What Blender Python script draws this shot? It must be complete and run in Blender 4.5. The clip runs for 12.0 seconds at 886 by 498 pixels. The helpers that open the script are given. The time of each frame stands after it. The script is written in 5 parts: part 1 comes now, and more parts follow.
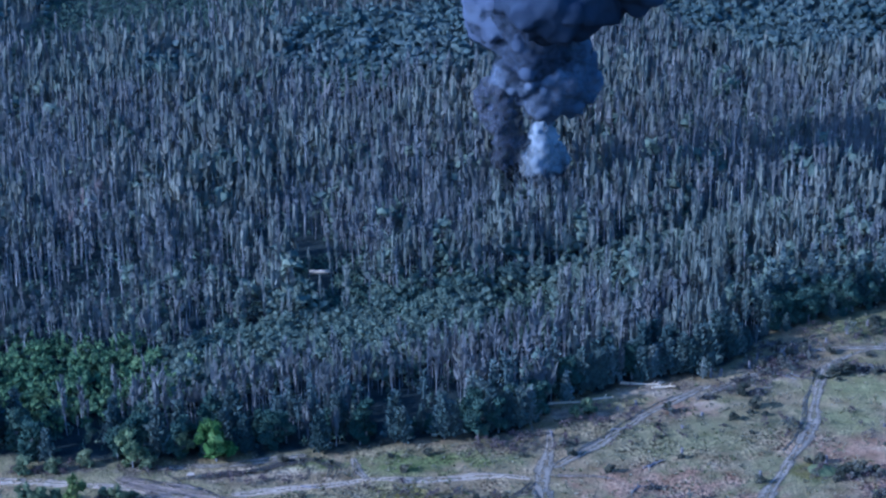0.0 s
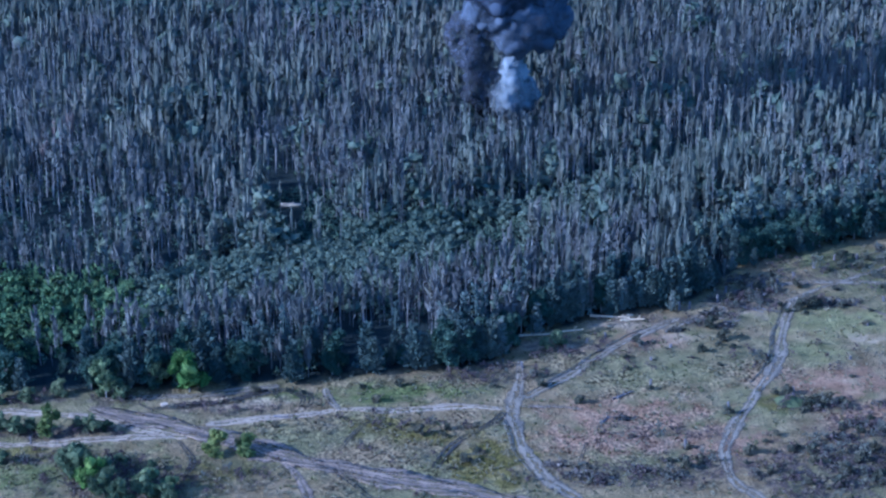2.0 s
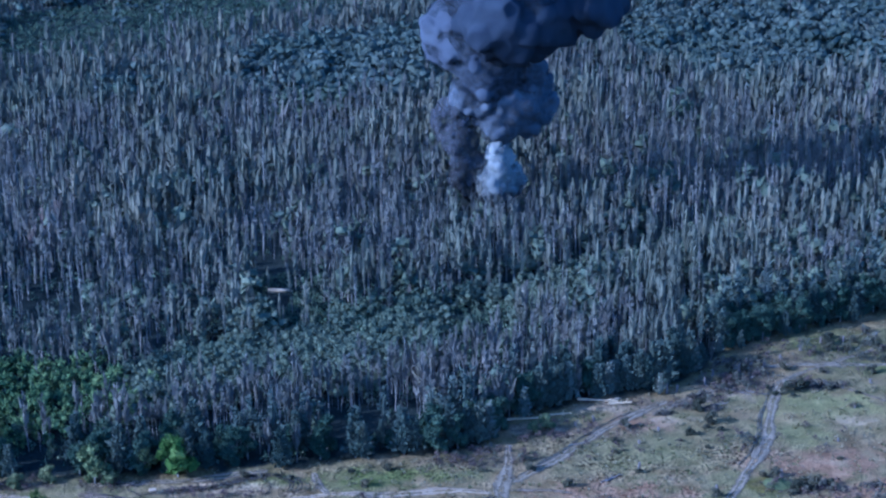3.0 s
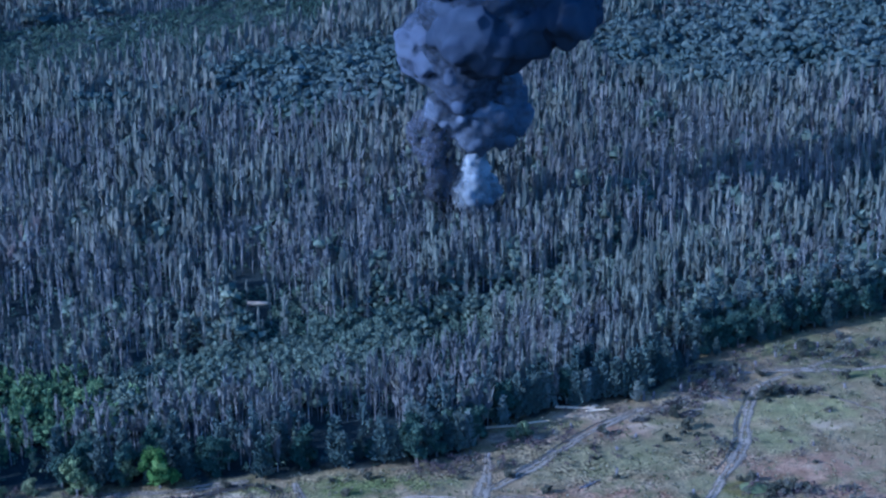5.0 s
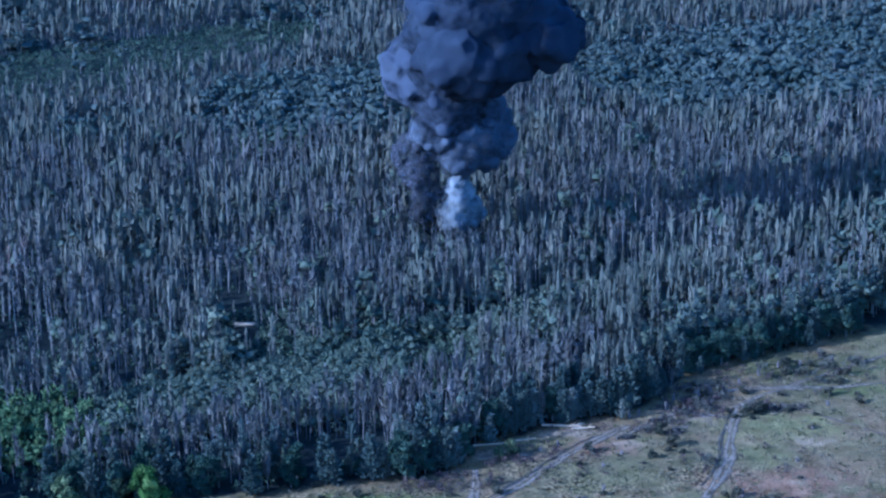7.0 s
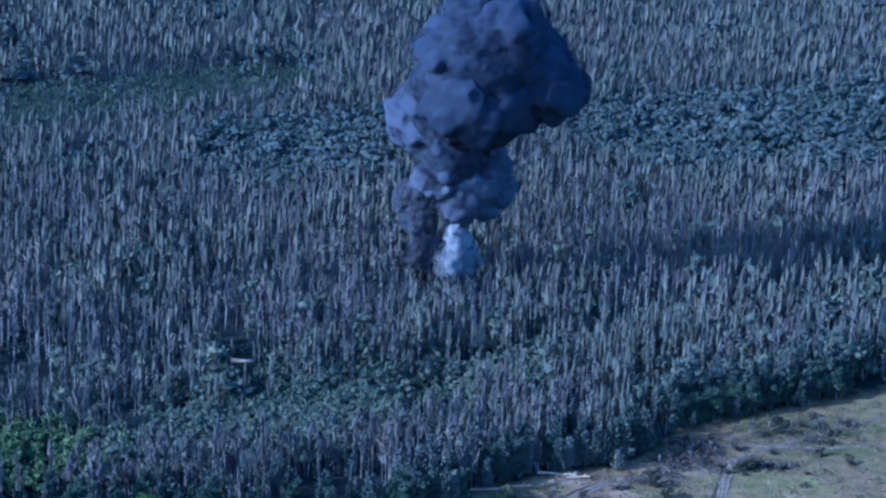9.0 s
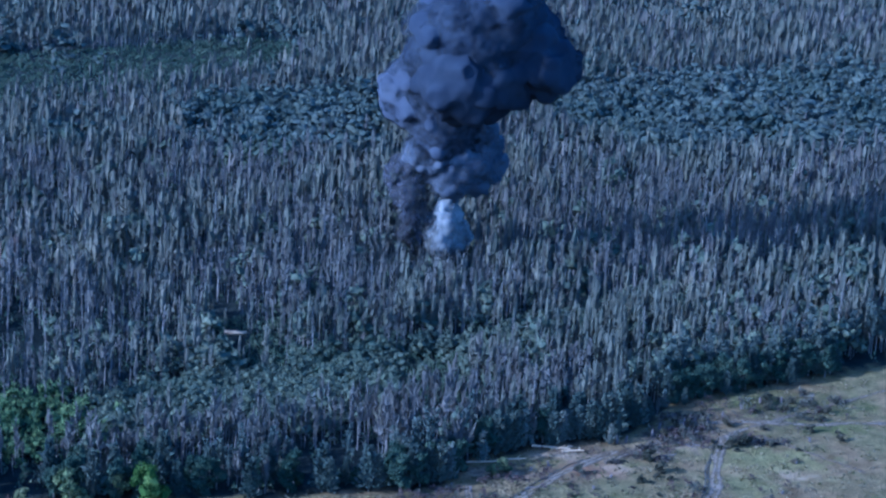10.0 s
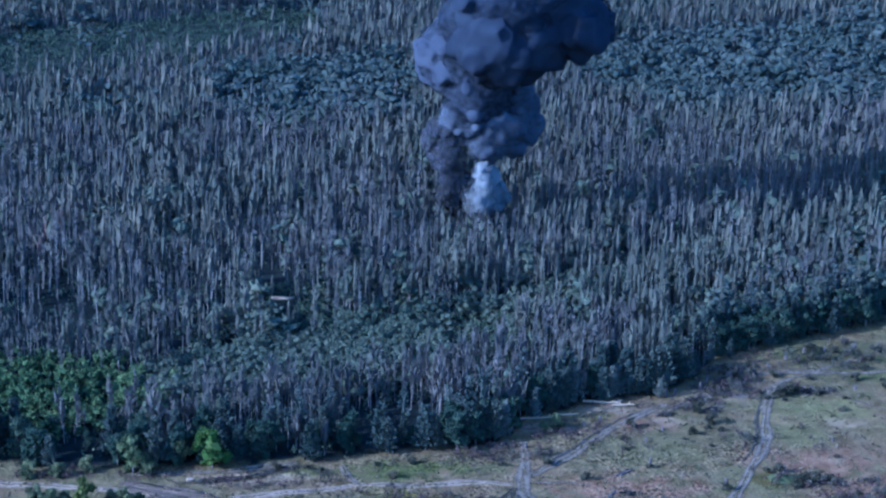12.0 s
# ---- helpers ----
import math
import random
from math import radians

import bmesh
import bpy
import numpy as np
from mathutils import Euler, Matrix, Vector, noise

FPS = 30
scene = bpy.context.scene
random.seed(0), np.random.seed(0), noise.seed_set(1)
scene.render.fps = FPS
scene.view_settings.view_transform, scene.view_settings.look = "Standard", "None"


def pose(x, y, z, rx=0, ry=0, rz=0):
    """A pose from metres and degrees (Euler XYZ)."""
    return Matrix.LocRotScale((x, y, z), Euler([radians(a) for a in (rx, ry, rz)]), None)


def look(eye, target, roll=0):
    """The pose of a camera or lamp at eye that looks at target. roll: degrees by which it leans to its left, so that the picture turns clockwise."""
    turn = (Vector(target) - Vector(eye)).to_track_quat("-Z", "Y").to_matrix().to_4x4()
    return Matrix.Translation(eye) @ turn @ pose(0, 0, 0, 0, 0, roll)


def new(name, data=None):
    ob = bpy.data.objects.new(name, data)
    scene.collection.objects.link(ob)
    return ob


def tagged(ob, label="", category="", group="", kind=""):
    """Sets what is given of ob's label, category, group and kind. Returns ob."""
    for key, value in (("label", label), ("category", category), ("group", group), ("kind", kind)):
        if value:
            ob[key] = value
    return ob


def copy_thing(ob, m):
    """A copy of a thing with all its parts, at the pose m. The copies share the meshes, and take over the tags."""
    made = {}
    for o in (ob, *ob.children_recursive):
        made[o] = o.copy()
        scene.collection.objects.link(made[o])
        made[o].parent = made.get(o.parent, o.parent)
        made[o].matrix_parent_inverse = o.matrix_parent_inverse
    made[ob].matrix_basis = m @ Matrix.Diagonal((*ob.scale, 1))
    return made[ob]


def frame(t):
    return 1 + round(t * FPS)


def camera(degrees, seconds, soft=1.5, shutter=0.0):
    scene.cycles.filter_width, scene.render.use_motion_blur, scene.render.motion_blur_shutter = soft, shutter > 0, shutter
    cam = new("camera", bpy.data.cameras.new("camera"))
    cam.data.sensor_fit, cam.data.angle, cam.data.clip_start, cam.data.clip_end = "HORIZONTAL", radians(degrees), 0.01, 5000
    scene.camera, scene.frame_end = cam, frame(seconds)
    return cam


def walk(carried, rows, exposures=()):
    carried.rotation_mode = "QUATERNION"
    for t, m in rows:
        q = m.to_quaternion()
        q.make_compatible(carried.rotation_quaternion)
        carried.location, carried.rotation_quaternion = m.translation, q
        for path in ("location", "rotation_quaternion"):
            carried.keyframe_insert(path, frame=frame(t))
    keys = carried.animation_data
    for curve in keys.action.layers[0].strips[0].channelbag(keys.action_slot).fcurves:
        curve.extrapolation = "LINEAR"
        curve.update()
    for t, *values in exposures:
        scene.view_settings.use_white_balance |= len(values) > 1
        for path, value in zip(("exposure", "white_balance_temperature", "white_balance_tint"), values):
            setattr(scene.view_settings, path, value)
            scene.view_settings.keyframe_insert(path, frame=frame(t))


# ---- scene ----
PATH = [
    (0, (2.36, 12.90, 224.92), (-1.188, 106.664, 190.345), -1.32),
    (0.5, (2.06, 11.42, 224.82), (-1.422, 105.002, 189.735), -1.17),
    (1, (1.39, 10.47, 224.76), (-1.499, 103.747, 188.845), -0.92),
    (1.5, (0.74, 9.50, 224.96), (-1.622, 102.501, 188.281), -0.78),
    (2, (0.48, 8.47, 224.85), (-1.482, 101.321, 187.780), -0.75),
    (2.5, (0.29, 7.39, 224.95), (-1.340, 100.768, 189.202), -0.80),
    (3, (0.02, 6.71, 224.96), (-1.283, 100.916, 191.427), -0.87),
    (3.2, (0.01, 6.18, 224.98), (-1.173, 100.494, 191.774), -0.87),
    (4.8, (-0.03, 1.87, 225.13), (-0.395, 96.285, 192.195), -1.31),
    (5, (-0.03, 1.33, 225.15), (-0.306, 95.780, 192.307), -1.31),
    (5.5, (-0.00, -0.00, 225.00), (-0.000, 94.807, 193.193), -1.42),
    (6, (0.35, -1.77, 225.19), (0.582, 92.993, 193.241), -1.60),
    (6.5, (-0.18, -3.25, 224.97), (0.425, 91.502, 193.023), -1.62),
    (6.7, (-1.35, -3.94, 224.92), (-0.658, 90.833, 193.016), -1.50),
    (8.3, (-10.87, -9.47, 224.48), (-8.529, 85.865, 194.398), 0.50),
    (8.5, (-12.18, -10.32, 224.61), (-9.687, 84.980, 194.398), 0.82),
    (9, (-16.77, -12.18, 224.38), (-13.820, 83.377, 195.069), 1.74),
    (9.5, (-22.35, -14.01, 224.03), (-18.376, 81.486, 194.619), 2.41),
    (10, (-27.52, -15.69, 223.69), (-22.621, 79.543, 193.590), 2.78),
    (10.5, (-31.50, -17.58, 223.86), (-26.283, 77.567, 193.536), 2.88),
    (11, (-34.86, -19.67, 224.21), (-29.588, 75.473, 193.892), 2.59),
    (11.5, (-37.90, -21.21, 224.16), (-32.714, 73.945, 193.844), 2.05),
    (12, (-40.26, -23.27, 224.43), (-35.324, 71.508, 192.934), 1.20),
]
cam = camera(22.0, 12.0, soft=2.45)
walk(cam, [(t, look(eye, target, roll)) for t, eye, target, roll in PATH],
     exposures=[(0.0, 1.23, 3500, 15), (2.5, 1.26, 3520, 15), (5.0, 1.15, 3480, 14), (9.0, 1.17, 3450, 15), (12.0, 1.11, 3490, 15)])

# ---------------------------------------------------------------- light
SUN_FROM = Vector((-0.935, -0.355, 0.485)).normalized()
world = bpy.data.worlds.new("sky")
scene.world = world
world.use_nodes = True
sky = world.node_tree.nodes.new("ShaderNodeTexSky")
sky.sky_type = "NISHITA"
sky.sun_disc = False
sky.sun_elevation = math.asin(SUN_FROM.z)
sky.sun_rotation = math.atan2(SUN_FROM.x, SUN_FROM.y)
world.node_tree.nodes["Background"].inputs["Strength"].default_value = 0.15
world.node_tree.links.new(sky.outputs[0], world.node_tree.nodes["Background"].inputs["Color"])
sun = new("sun", bpy.data.lights.new("sun", "SUN"))
sun.data.energy, sun.data.angle, sun.data.color = 4.35, radians(0.6), (1.0, 0.83, 0.61)
sun.matrix_world = look(SUN_FROM * 100, (0, 0, 0))


# ---------------------------------------------------------------- materials
class Nodes:
    """A principled material and short ways to add nodes to it."""

    def __init__(self, name, rough=0.9, spec=0.2):
        self.mat = bpy.data.materials.new(name)
        self.mat.use_nodes = True
        self.tree = self.mat.node_tree
        self.bsdf = self.tree.nodes["Principled BSDF"]
        self.bsdf.inputs["Roughness"].default_value = rough
        self.bsdf.inputs["Specular IOR Level"].default_value = spec

    def add(self, kind, **sets):
        node = self.tree.nodes.new(kind)
        for key, value in sets.items():
            node.inputs[key.replace("_", " ")].default_value = value
        return node

    def link(self, a, b):
        self.tree.links.new(a, b)

    def noise(self, scale, detail=4.0, stretch=(1, 1, 1)):
        geo = self.add("ShaderNodeNewGeometry")
        scaled = self.add("ShaderNodeMapping")
        scaled.inputs["Scale"].default_value = stretch
        self.link(geo.outputs["Position"], scaled.inputs["Vector"])
        tex = self.add("ShaderNodeTexNoise", Scale=scale, Detail=detail)
        self.link(scaled.outputs[0], tex.inputs["Vector"])
        return tex.outputs["Fac"]

    def ramp(self, fac, stops):
        node = self.add("ShaderNodeValToRGB")
        items = node.color_ramp.elements
        while len(items) < len(stops):
            items.new(0.5)
        for item, (place, colour) in zip(items, stops):
            item.position, item.color = place, (*colour, 1)
        self.link(fac, node.inputs["Fac"])
        return node.outputs["Color"]

    def mix(self, fac, a, b, blend="MIX"):
        node = self.tree.nodes.new("ShaderNodeMix")
        node.data_type, node.blend_type = "RGBA", blend
        for value, slot in ((fac, 0), (a, 6), (b, 7)):
            if isinstance(value, (int, float)):
                node.inputs[slot].default_value = value
            elif isinstance(value, tuple):
                node.inputs[slot].default_value = (*value, 1)
            else:
                self.link(value, node.inputs[slot])
        return node.outputs[2]

    def attr(self, name):
        node = self.add("ShaderNodeAttribute")
        node.attribute_name = name
        return node.outputs["Fac"]

    def bump(self, height, strength, distance):
        node = self.add("ShaderNodeBump", Strength=strength, Distance=distance)
        self.link(height, node.inputs["Height"])
        self.link(node.outputs[0], self.bsdf.inputs["Normal"])

    def colour(self, socket):
        self.link(socket, self.bsdf.inputs["Base Color"])
        return self.mat


def leaf_material(name, dark, mid, light, clear=0.25):
    """Foliage: every spray has its own tone, every tree its own tint, and light comes through a little."""
    n = Nodes(name, 0.95, 0.04)
    geo = n.add("ShaderNodeNewGeometry")
    tone = n.ramp(geo.outputs["Random Per Island"], [(0.0, dark), (0.5, mid), (1.0, light)])
    tree = n.ramp(n.attr("tint"), [(0.0, (0.74, 0.78, 0.80)), (0.5, (1.0, 1.0, 1.0)), (1.0, (1.22, 1.18, 1.12))])
    patch = n.ramp(n.noise(0.03, 3), [(0.3, (0.8, 0.84, 0.8)), (0.7, (1.16, 1.1, 1.08))])
    done = n.mix(1.0, n.mix(1.0, tone, tree, "MULTIPLY"), patch, "MULTIPLY")
    n.colour(done)
    glow = n.add("ShaderNodeBsdfTranslucent")
    n.link(done, glow.inputs["Color"])
    both = n.add("ShaderNodeMixShader")
    both.inputs[0].default_value = clear
    n.link(n.bsdf.outputs[0], both.inputs[1])
    n.link(glow.outputs[0], both.inputs[2])
    n.link(both.outputs[0], n.tree.nodes["Material Output"].inputs["Surface"])
    return n.mat


def single_leaf_material(name, dark, mid, light, clear=0.25):
    """Foliage of trees and bushes that are objects of their own."""
    n = Nodes(name, 0.95, 0.04)
    geo = n.add("ShaderNodeNewGeometry")
    info = n.add("ShaderNodeObjectInfo")
    tone = n.ramp(geo.outputs["Random Per Island"], [(0.0, dark), (0.5, mid), (1.0, light)])
    tree = n.ramp(info.outputs["Random"], [(0.0, (0.65, 0.7, 0.7)), (0.5, (1.0, 1.0, 1.0)), (1.0, (1.35, 1.25, 1.15))])
    patch = n.ramp(n.noise(0.5, 3), [(0.3, (0.8, 0.84, 0.8)), (0.7, (1.16, 1.1, 1.08))])
    done = n.mix(1.0, n.mix(1.0, tone, tree, "MULTIPLY"), patch, "MULTIPLY")
    n.colour(done)
    glow = n.add("ShaderNodeBsdfTranslucent")
    n.link(done, glow.inputs["Color"])
    both = n.add("ShaderNodeMixShader")
    both.inputs[0].default_value = clear
    n.link(n.bsdf.outputs[0], both.inputs[1])
    n.link(glow.outputs[0], both.inputs[2])
    n.link(both.outputs[0], n.tree.nodes["Material Output"].inputs["Surface"])
    return n.mat


def plain_material(name, dark, light, scale, rough=0.95, relief=0.05, stretch=(1, 1, 1)):
    n = Nodes(name, rough, 0.06)
    fine, wide = n.noise(scale, 6, stretch), n.noise(scale * 0.13, 3)
    both = n.mix(0.5, n.ramp(fine, [(0.3, dark), (0.7, light)]), n.ramp(wide, [(0.35, dark), (0.65, light)]))
    n.bump(fine, 0.6, relief)
    return n.colour(both)


def ground_material():
    n = Nodes("meadow_soil", 1.0, 0.02)
    fine, mid, wide = n.noise(1.6, 6), n.noise(0.22, 5), n.noise(0.045, 4)
    grass = n.ramp(mid, [(0.3, (0.108, 0.096, 0.038)), (0.55, (0.176, 0.149, 0.064)), (0.75, (0.245, 0.195, 0.092))])
    dry = n.ramp(mid, [(0.3, (0.16, 0.094, 0.046)), (0.55, (0.240, 0.153, 0.083)), (0.75, (0.31, 0.215, 0.12))])
    lush = n.ramp(mid, [(0.3, (0.072, 0.082, 0.020)), (0.7, (0.146, 0.150, 0.044))])
    sand = n.ramp(mid, [(0.3, (0.27, 0.195, 0.105)), (0.7, (0.40, 0.30, 0.175))])
    # Litter is near black: the shade below the trees is put into its colour.
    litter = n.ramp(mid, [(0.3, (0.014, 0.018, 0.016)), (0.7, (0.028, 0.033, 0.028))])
    speck = n.ramp(fine, [(0.32, (0.74, 0.74, 0.74)), (0.5, (1.0, 0.98, 0.96)), (0.66, (1.16, 1.13, 1.1))])
    # Lit tops and shaded gaps of rough clods, painted as colour noise.
    clod_shading = n.mix(n.mix(1.0, n.attr("rough"), n.ramp(n.noise(0.09, 3), [(0.36, (0.35, 0.35, 0.35)), (0.54, (1, 1, 1))]), "MULTIPLY"), (1.0, 1.0, 1.0), n.ramp(n.noise(1.25, 3, (1.0, 0.65, 1)), [(0.38, (0.26, 0.25, 0.25)), (0.49, (0.95, 0.95, 0.95)), (0.60, (1.5, 1.5, 1.5))]))
    speck = n.mix(1.0, speck, clod_shading, "MULTIPLY")
    body = n.mix(n.ramp(wide, [(0.42, (0, 0, 0)), (0.6, (1, 1, 1))]), grass, n.mix(0.45, grass, dry))
    olive = n.ramp(mid, [(0.3, (0.074, 0.062, 0.012)), (0.55, (0.125, 0.103, 0.024)), (0.75, (0.19, 0.145, 0.045))])
    heath = n.ramp(fine, [(0.35, (0.030, 0.025, 0.021)), (0.6, (0.095, 0.075, 0.058)), (0.72, (0.20, 0.16, 0.12))])
    fresh = n.ramp(mid, [(0.3, (0.148, 0.137, 0.045)), (0.7, (0.242, 0.220, 0.085))])
    for name, layer in (("dry", dry), ("fresh", fresh), ("lush", lush), ("olive", olive), ("sand", sand)):
        body = n.mix(n.attr(name), body, layer)
    clumps = n.ramp(n.noise(0.42, 5), [(0.36, (0, 0, 0)), (0.5, (1, 1, 1))])
    body = n.mix(n.mix(1.0, n.attr("heath"), clumps, "MULTIPLY"), body, heath)
    # Lighter far floor: the haze that lifts distant gaps is put into its colour.
    floor_haze = n.ramp(mid, [(0.3, (0.044, 0.050, 0.041)), (0.7, (0.072, 0.080, 0.066))])
    body = n.mix(n.attr("forest"), body, n.mix(n.attr("floor_haze"), litter, floor_haze))
    n.bump(n.mix(0.5, n.noise(0.75, 5), fine), 1.0, 0.8)
    return n.colour(n.mix(1.0, n.mix(1.0, body, (0.77, 0.74, 0.75), "MULTIPLY"), speck, "MULTIPLY"))


MEADOW = ground_material()


def track_material(name, dark, light):
    """Bare earth that frays into the grass along its verges."""
    n = Nodes(name, 0.95, 0.15)
    fine, mid = n.noise(1.8, 6), n.noise(0.35, 4)
    earth = n.mix(0.55, n.ramp(fine, [(0.3, dark), (0.7, light)]), n.ramp(mid, [(0.35, dark), (0.65, light)]))
    # Earth is darker in uneven patches along the wheel lines.
    wheel_patches = n.ramp(n.noise(0.7, 4), [(0.35, (0.25, 0.25, 0.25)), (0.6, (1, 1, 1))])
    n.colour(n.mix(n.mix(1.0, n.attr("wheel"), wheel_patches, "MULTIPLY"), earth, n.mix(1.0, earth, (0.42, 0.39, 0.36), "MULTIPLY")))
    n.bump(fine, 0.7, 0.12)
    away = n.add("ShaderNodeMath")
    away.operation = "SUBTRACT"
    n.link(n.mix(0.45, n.noise(0.9, 5), n.noise(0.25, 3)), away.inputs[0])
    n.link(n.attr("verge"), away.inputs[1])
    n.link(n.ramp(away.outputs[0], [(0.0, (0, 0, 0)), (0.22, (1, 1, 1))]), n.bsdf.inputs["Alpha"])
    return n.mat


SAND = track_material("sandy_track", (0.10, 0.076, 0.049), (0.208, 0.160, 0.104))
PALE_SAND = track_material("pale_sandy_track", (0.185, 0.130, 0.080), (0.31, 0.228, 0.140))
MUD = track_material("churned_earth", (0.09, 0.063, 0.041), (0.21, 0.148, 0.096))
RUT = track_material("dark_wheel_rut", (0.024, 0.020, 0.016), (0.065, 0.052, 0.038))
BANK_EARTH = track_material("dark_bank_earth", (0.04, 0.036, 0.026), (0.095, 0.078, 0.055))
GREY_BARK = plain_material("weathered_grey_bark", (0.116, 0.105, 0.094), (0.205, 0.187, 0.165), 2.5, stretch=(3, 3, 0.5))
PALE_BARK = plain_material("bleached_pine_stems", (0.097, 0.090, 0.081), (0.168, 0.156, 0.140), 2.5, stretch=(3, 3, 0.5))
BROWN_BARK = plain_material("brown_bark", (0.09, 0.082, 0.07), (0.19, 0.17, 0.145), 3.0, stretch=(3, 3, 0.5))
PALE_WOOD = plain_material("bleached_wood", (0.30, 0.215, 0.125), (0.50, 0.375, 0.225), 2.0)
BRUSH = plain_material("dead_brushwood", (0.06, 0.05, 0.045), (0.17, 0.14, 0.125), 3.0)
MOUND = plain_material("mound_grass", (0.045, 0.050, 0.018), (0.105, 0.105, 0.042), 1.4, relief=0.2)
PALE_STONE = plain_material("pale_concrete", (0.28, 0.20, 0.125), (0.42, 0.315, 0.20), 1.5)
PINE_DEAD = leaf_material("withered_pine_needles", (0.106, 0.101, 0.090), (0.124, 0.118, 0.106), (0.145, 0.135, 0.121), 0.42)
PINE_LIVE = leaf_material("pine_needles", (0.112, 0.110, 0.088), (0.134, 0.132, 0.104), (0.158, 0.154, 0.122), 0.42)
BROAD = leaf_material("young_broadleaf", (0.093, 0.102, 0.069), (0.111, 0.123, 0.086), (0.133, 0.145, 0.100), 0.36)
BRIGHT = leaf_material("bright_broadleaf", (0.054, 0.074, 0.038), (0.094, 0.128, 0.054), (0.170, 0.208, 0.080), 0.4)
# Bluer, duller copy of BROAD: distance haze is put into the leaf colour.
BROAD_HAZED = leaf_material("hazed_far_broadleaf", (0.076, 0.087, 0.073), (0.091, 0.104, 0.087), (0.107, 0.122, 0.102), 0.42)
# Darker copy of the pine needles, with the edge belt's shade in the colour.
PINE_SHADED = leaf_material("shaded_pine_needles", (0.058, 0.068, 0.058), (0.069, 0.078, 0.069), (0.081, 0.092, 0.079), 0.3)
CLEARING = leaf_material("clearing_leaves", (0.047, 0.061, 0.041), (0.063, 0.079, 0.053), (0.084, 0.103, 0.068), 0.3)
PINE_ONE = single_leaf_material("edge_pine_needles", (0.039, 0.047, 0.040), (0.045, 0.055, 0.047), (0.053, 0.064, 0.054), 0.15)
SPRUCE_ONE = single_leaf_material("young_pine_needles", (0.077, 0.085, 0.072), (0.094, 0.103, 0.087), (0.117, 0.126, 0.106), 0.2)
BROAD_ONE = single_leaf_material("edge_broadleaf", (0.030, 0.044, 0.031), (0.041, 0.056, 0.039), (0.052, 0.070, 0.049), 0.15)
DEAD_ONE = single_leaf_material("edge_withered_needles", (0.077, 0.073, 0.063), (0.110, 0.103, 0.091), (0.154, 0.140, 0.124), 0.3)
RUST_ONE = single_leaf_material("rust_brown_needles", (0.120, 0.090, 0.079), (0.160, 0.122, 0.105), (0.208, 0.160, 0.137), 0.2)
BRIGHT_ONE = single_leaf_material("fresh_green_leaves", (0.037, 0.059, 0.012), (0.077, 0.116, 0.026), (0.141, 0.181, 0.048))
YELLOW_ONE = single_leaf_material("yellowish_leaves", (0.051, 0.060, 0.014), (0.106, 0.119, 0.034), (0.178, 0.187, 0.059))
OLIVE_ONE = single_leaf_material("olive_leaves", (0.045, 0.058, 0.026), (0.088, 0.105, 0.046), (0.17, 0.185, 0.08))
STRAW = leaf_material("dry_grass_blades", (0.11, 0.090, 0.05), (0.18, 0.148, 0.086), (0.25, 0.208, 0.132), 0.2)
GREEN_GRASS = leaf_material("green_grass_blades", (0.07, 0.068, 0.026), (0.115, 0.108, 0.044), (0.17, 0.155, 0.07), 0.2)
SHRUB = leaf_material("shrub_leaves", (0.033, 0.048, 0.032), (0.072, 0.092, 0.058), (0.143, 0.155, 0.100))

# ---------------------------------------------------------------- the plan
EDGE = [(-400, 476), (-112, 484), (-85, 481), (-66, 486), (-50, 486), (-39, 488), (-21, 493), (-4, 494), (5, 503), (10, 515), (19, 519),
        (30, 526), (47, 530), (60, 545), (66, 558), (80, 566), (107, 580), (140, 598), (500, 790)]
LOW_BAND = [(-91, 545), (-66, 565), (-45, 569), (-32, 589), (-9, 593), (6, 597), (22, 611), (39, 624), (78, 654), (84, 644), (42, 605),
            (24, 588), (8, 570), (-10, 546), (-34, 530), (-54, 529), (-78, 513)]
BRIGHT_GLADE = [(-160, 553), (-126, 549), (-111, 547), (-91, 543), (-78, 532), (-82, 518), (-100, 503), (-117, 496), (-160, 490)]
HOLE = [(-9, 588), (9, 592), (11, 552), (-9, 549)]
GAP = [(-64, 614), (-42, 615), (-39, 574), (-56, 570)]
FAR_CLEARING = [(-190, 930), (-117, 968), (-96, 981), (-72, 992), (-50, 985), (-38, 962), (-47, 930), (-67, 905), (-89, 891), (-107, 877), (-190, 820)]
FAR_BROAD_A = [(58, 906), (136, 941), (260, 975), (240, 830), (174, 812), (95, 800), (56, 840)]
FAR_BROAD_B = [(-90, 863), (-9, 894), (-5, 800), (-58, 766), (-85, 790)]
RIGHT_BROAD = [(60, 556), (96, 578), (150, 612), (170, 680), (120, 670), (84, 628), (56, 584)]

THIN_SPOTS = [(-54, 598, 5, 8), (-24, 508, 12, 13), (-3, 517, 4, 9), (-103, 518, 5, 11), (-97, 500, 4, 8), (54, 533, 4, 9), (-118, 652, 12, 9), (-116, 588, 10, 10),
              (-68, 622, 16, 8), (-88, 640, 9, 5), (14, 652, 10, 4), (62, 551, 10, 6), (-126, 575, 10, 7)]
RIDE = [(-400, 595), (-5, 595), (0, 596), (23, 612), (47, 631), (86, 656), (140, 682), (500, 850)]

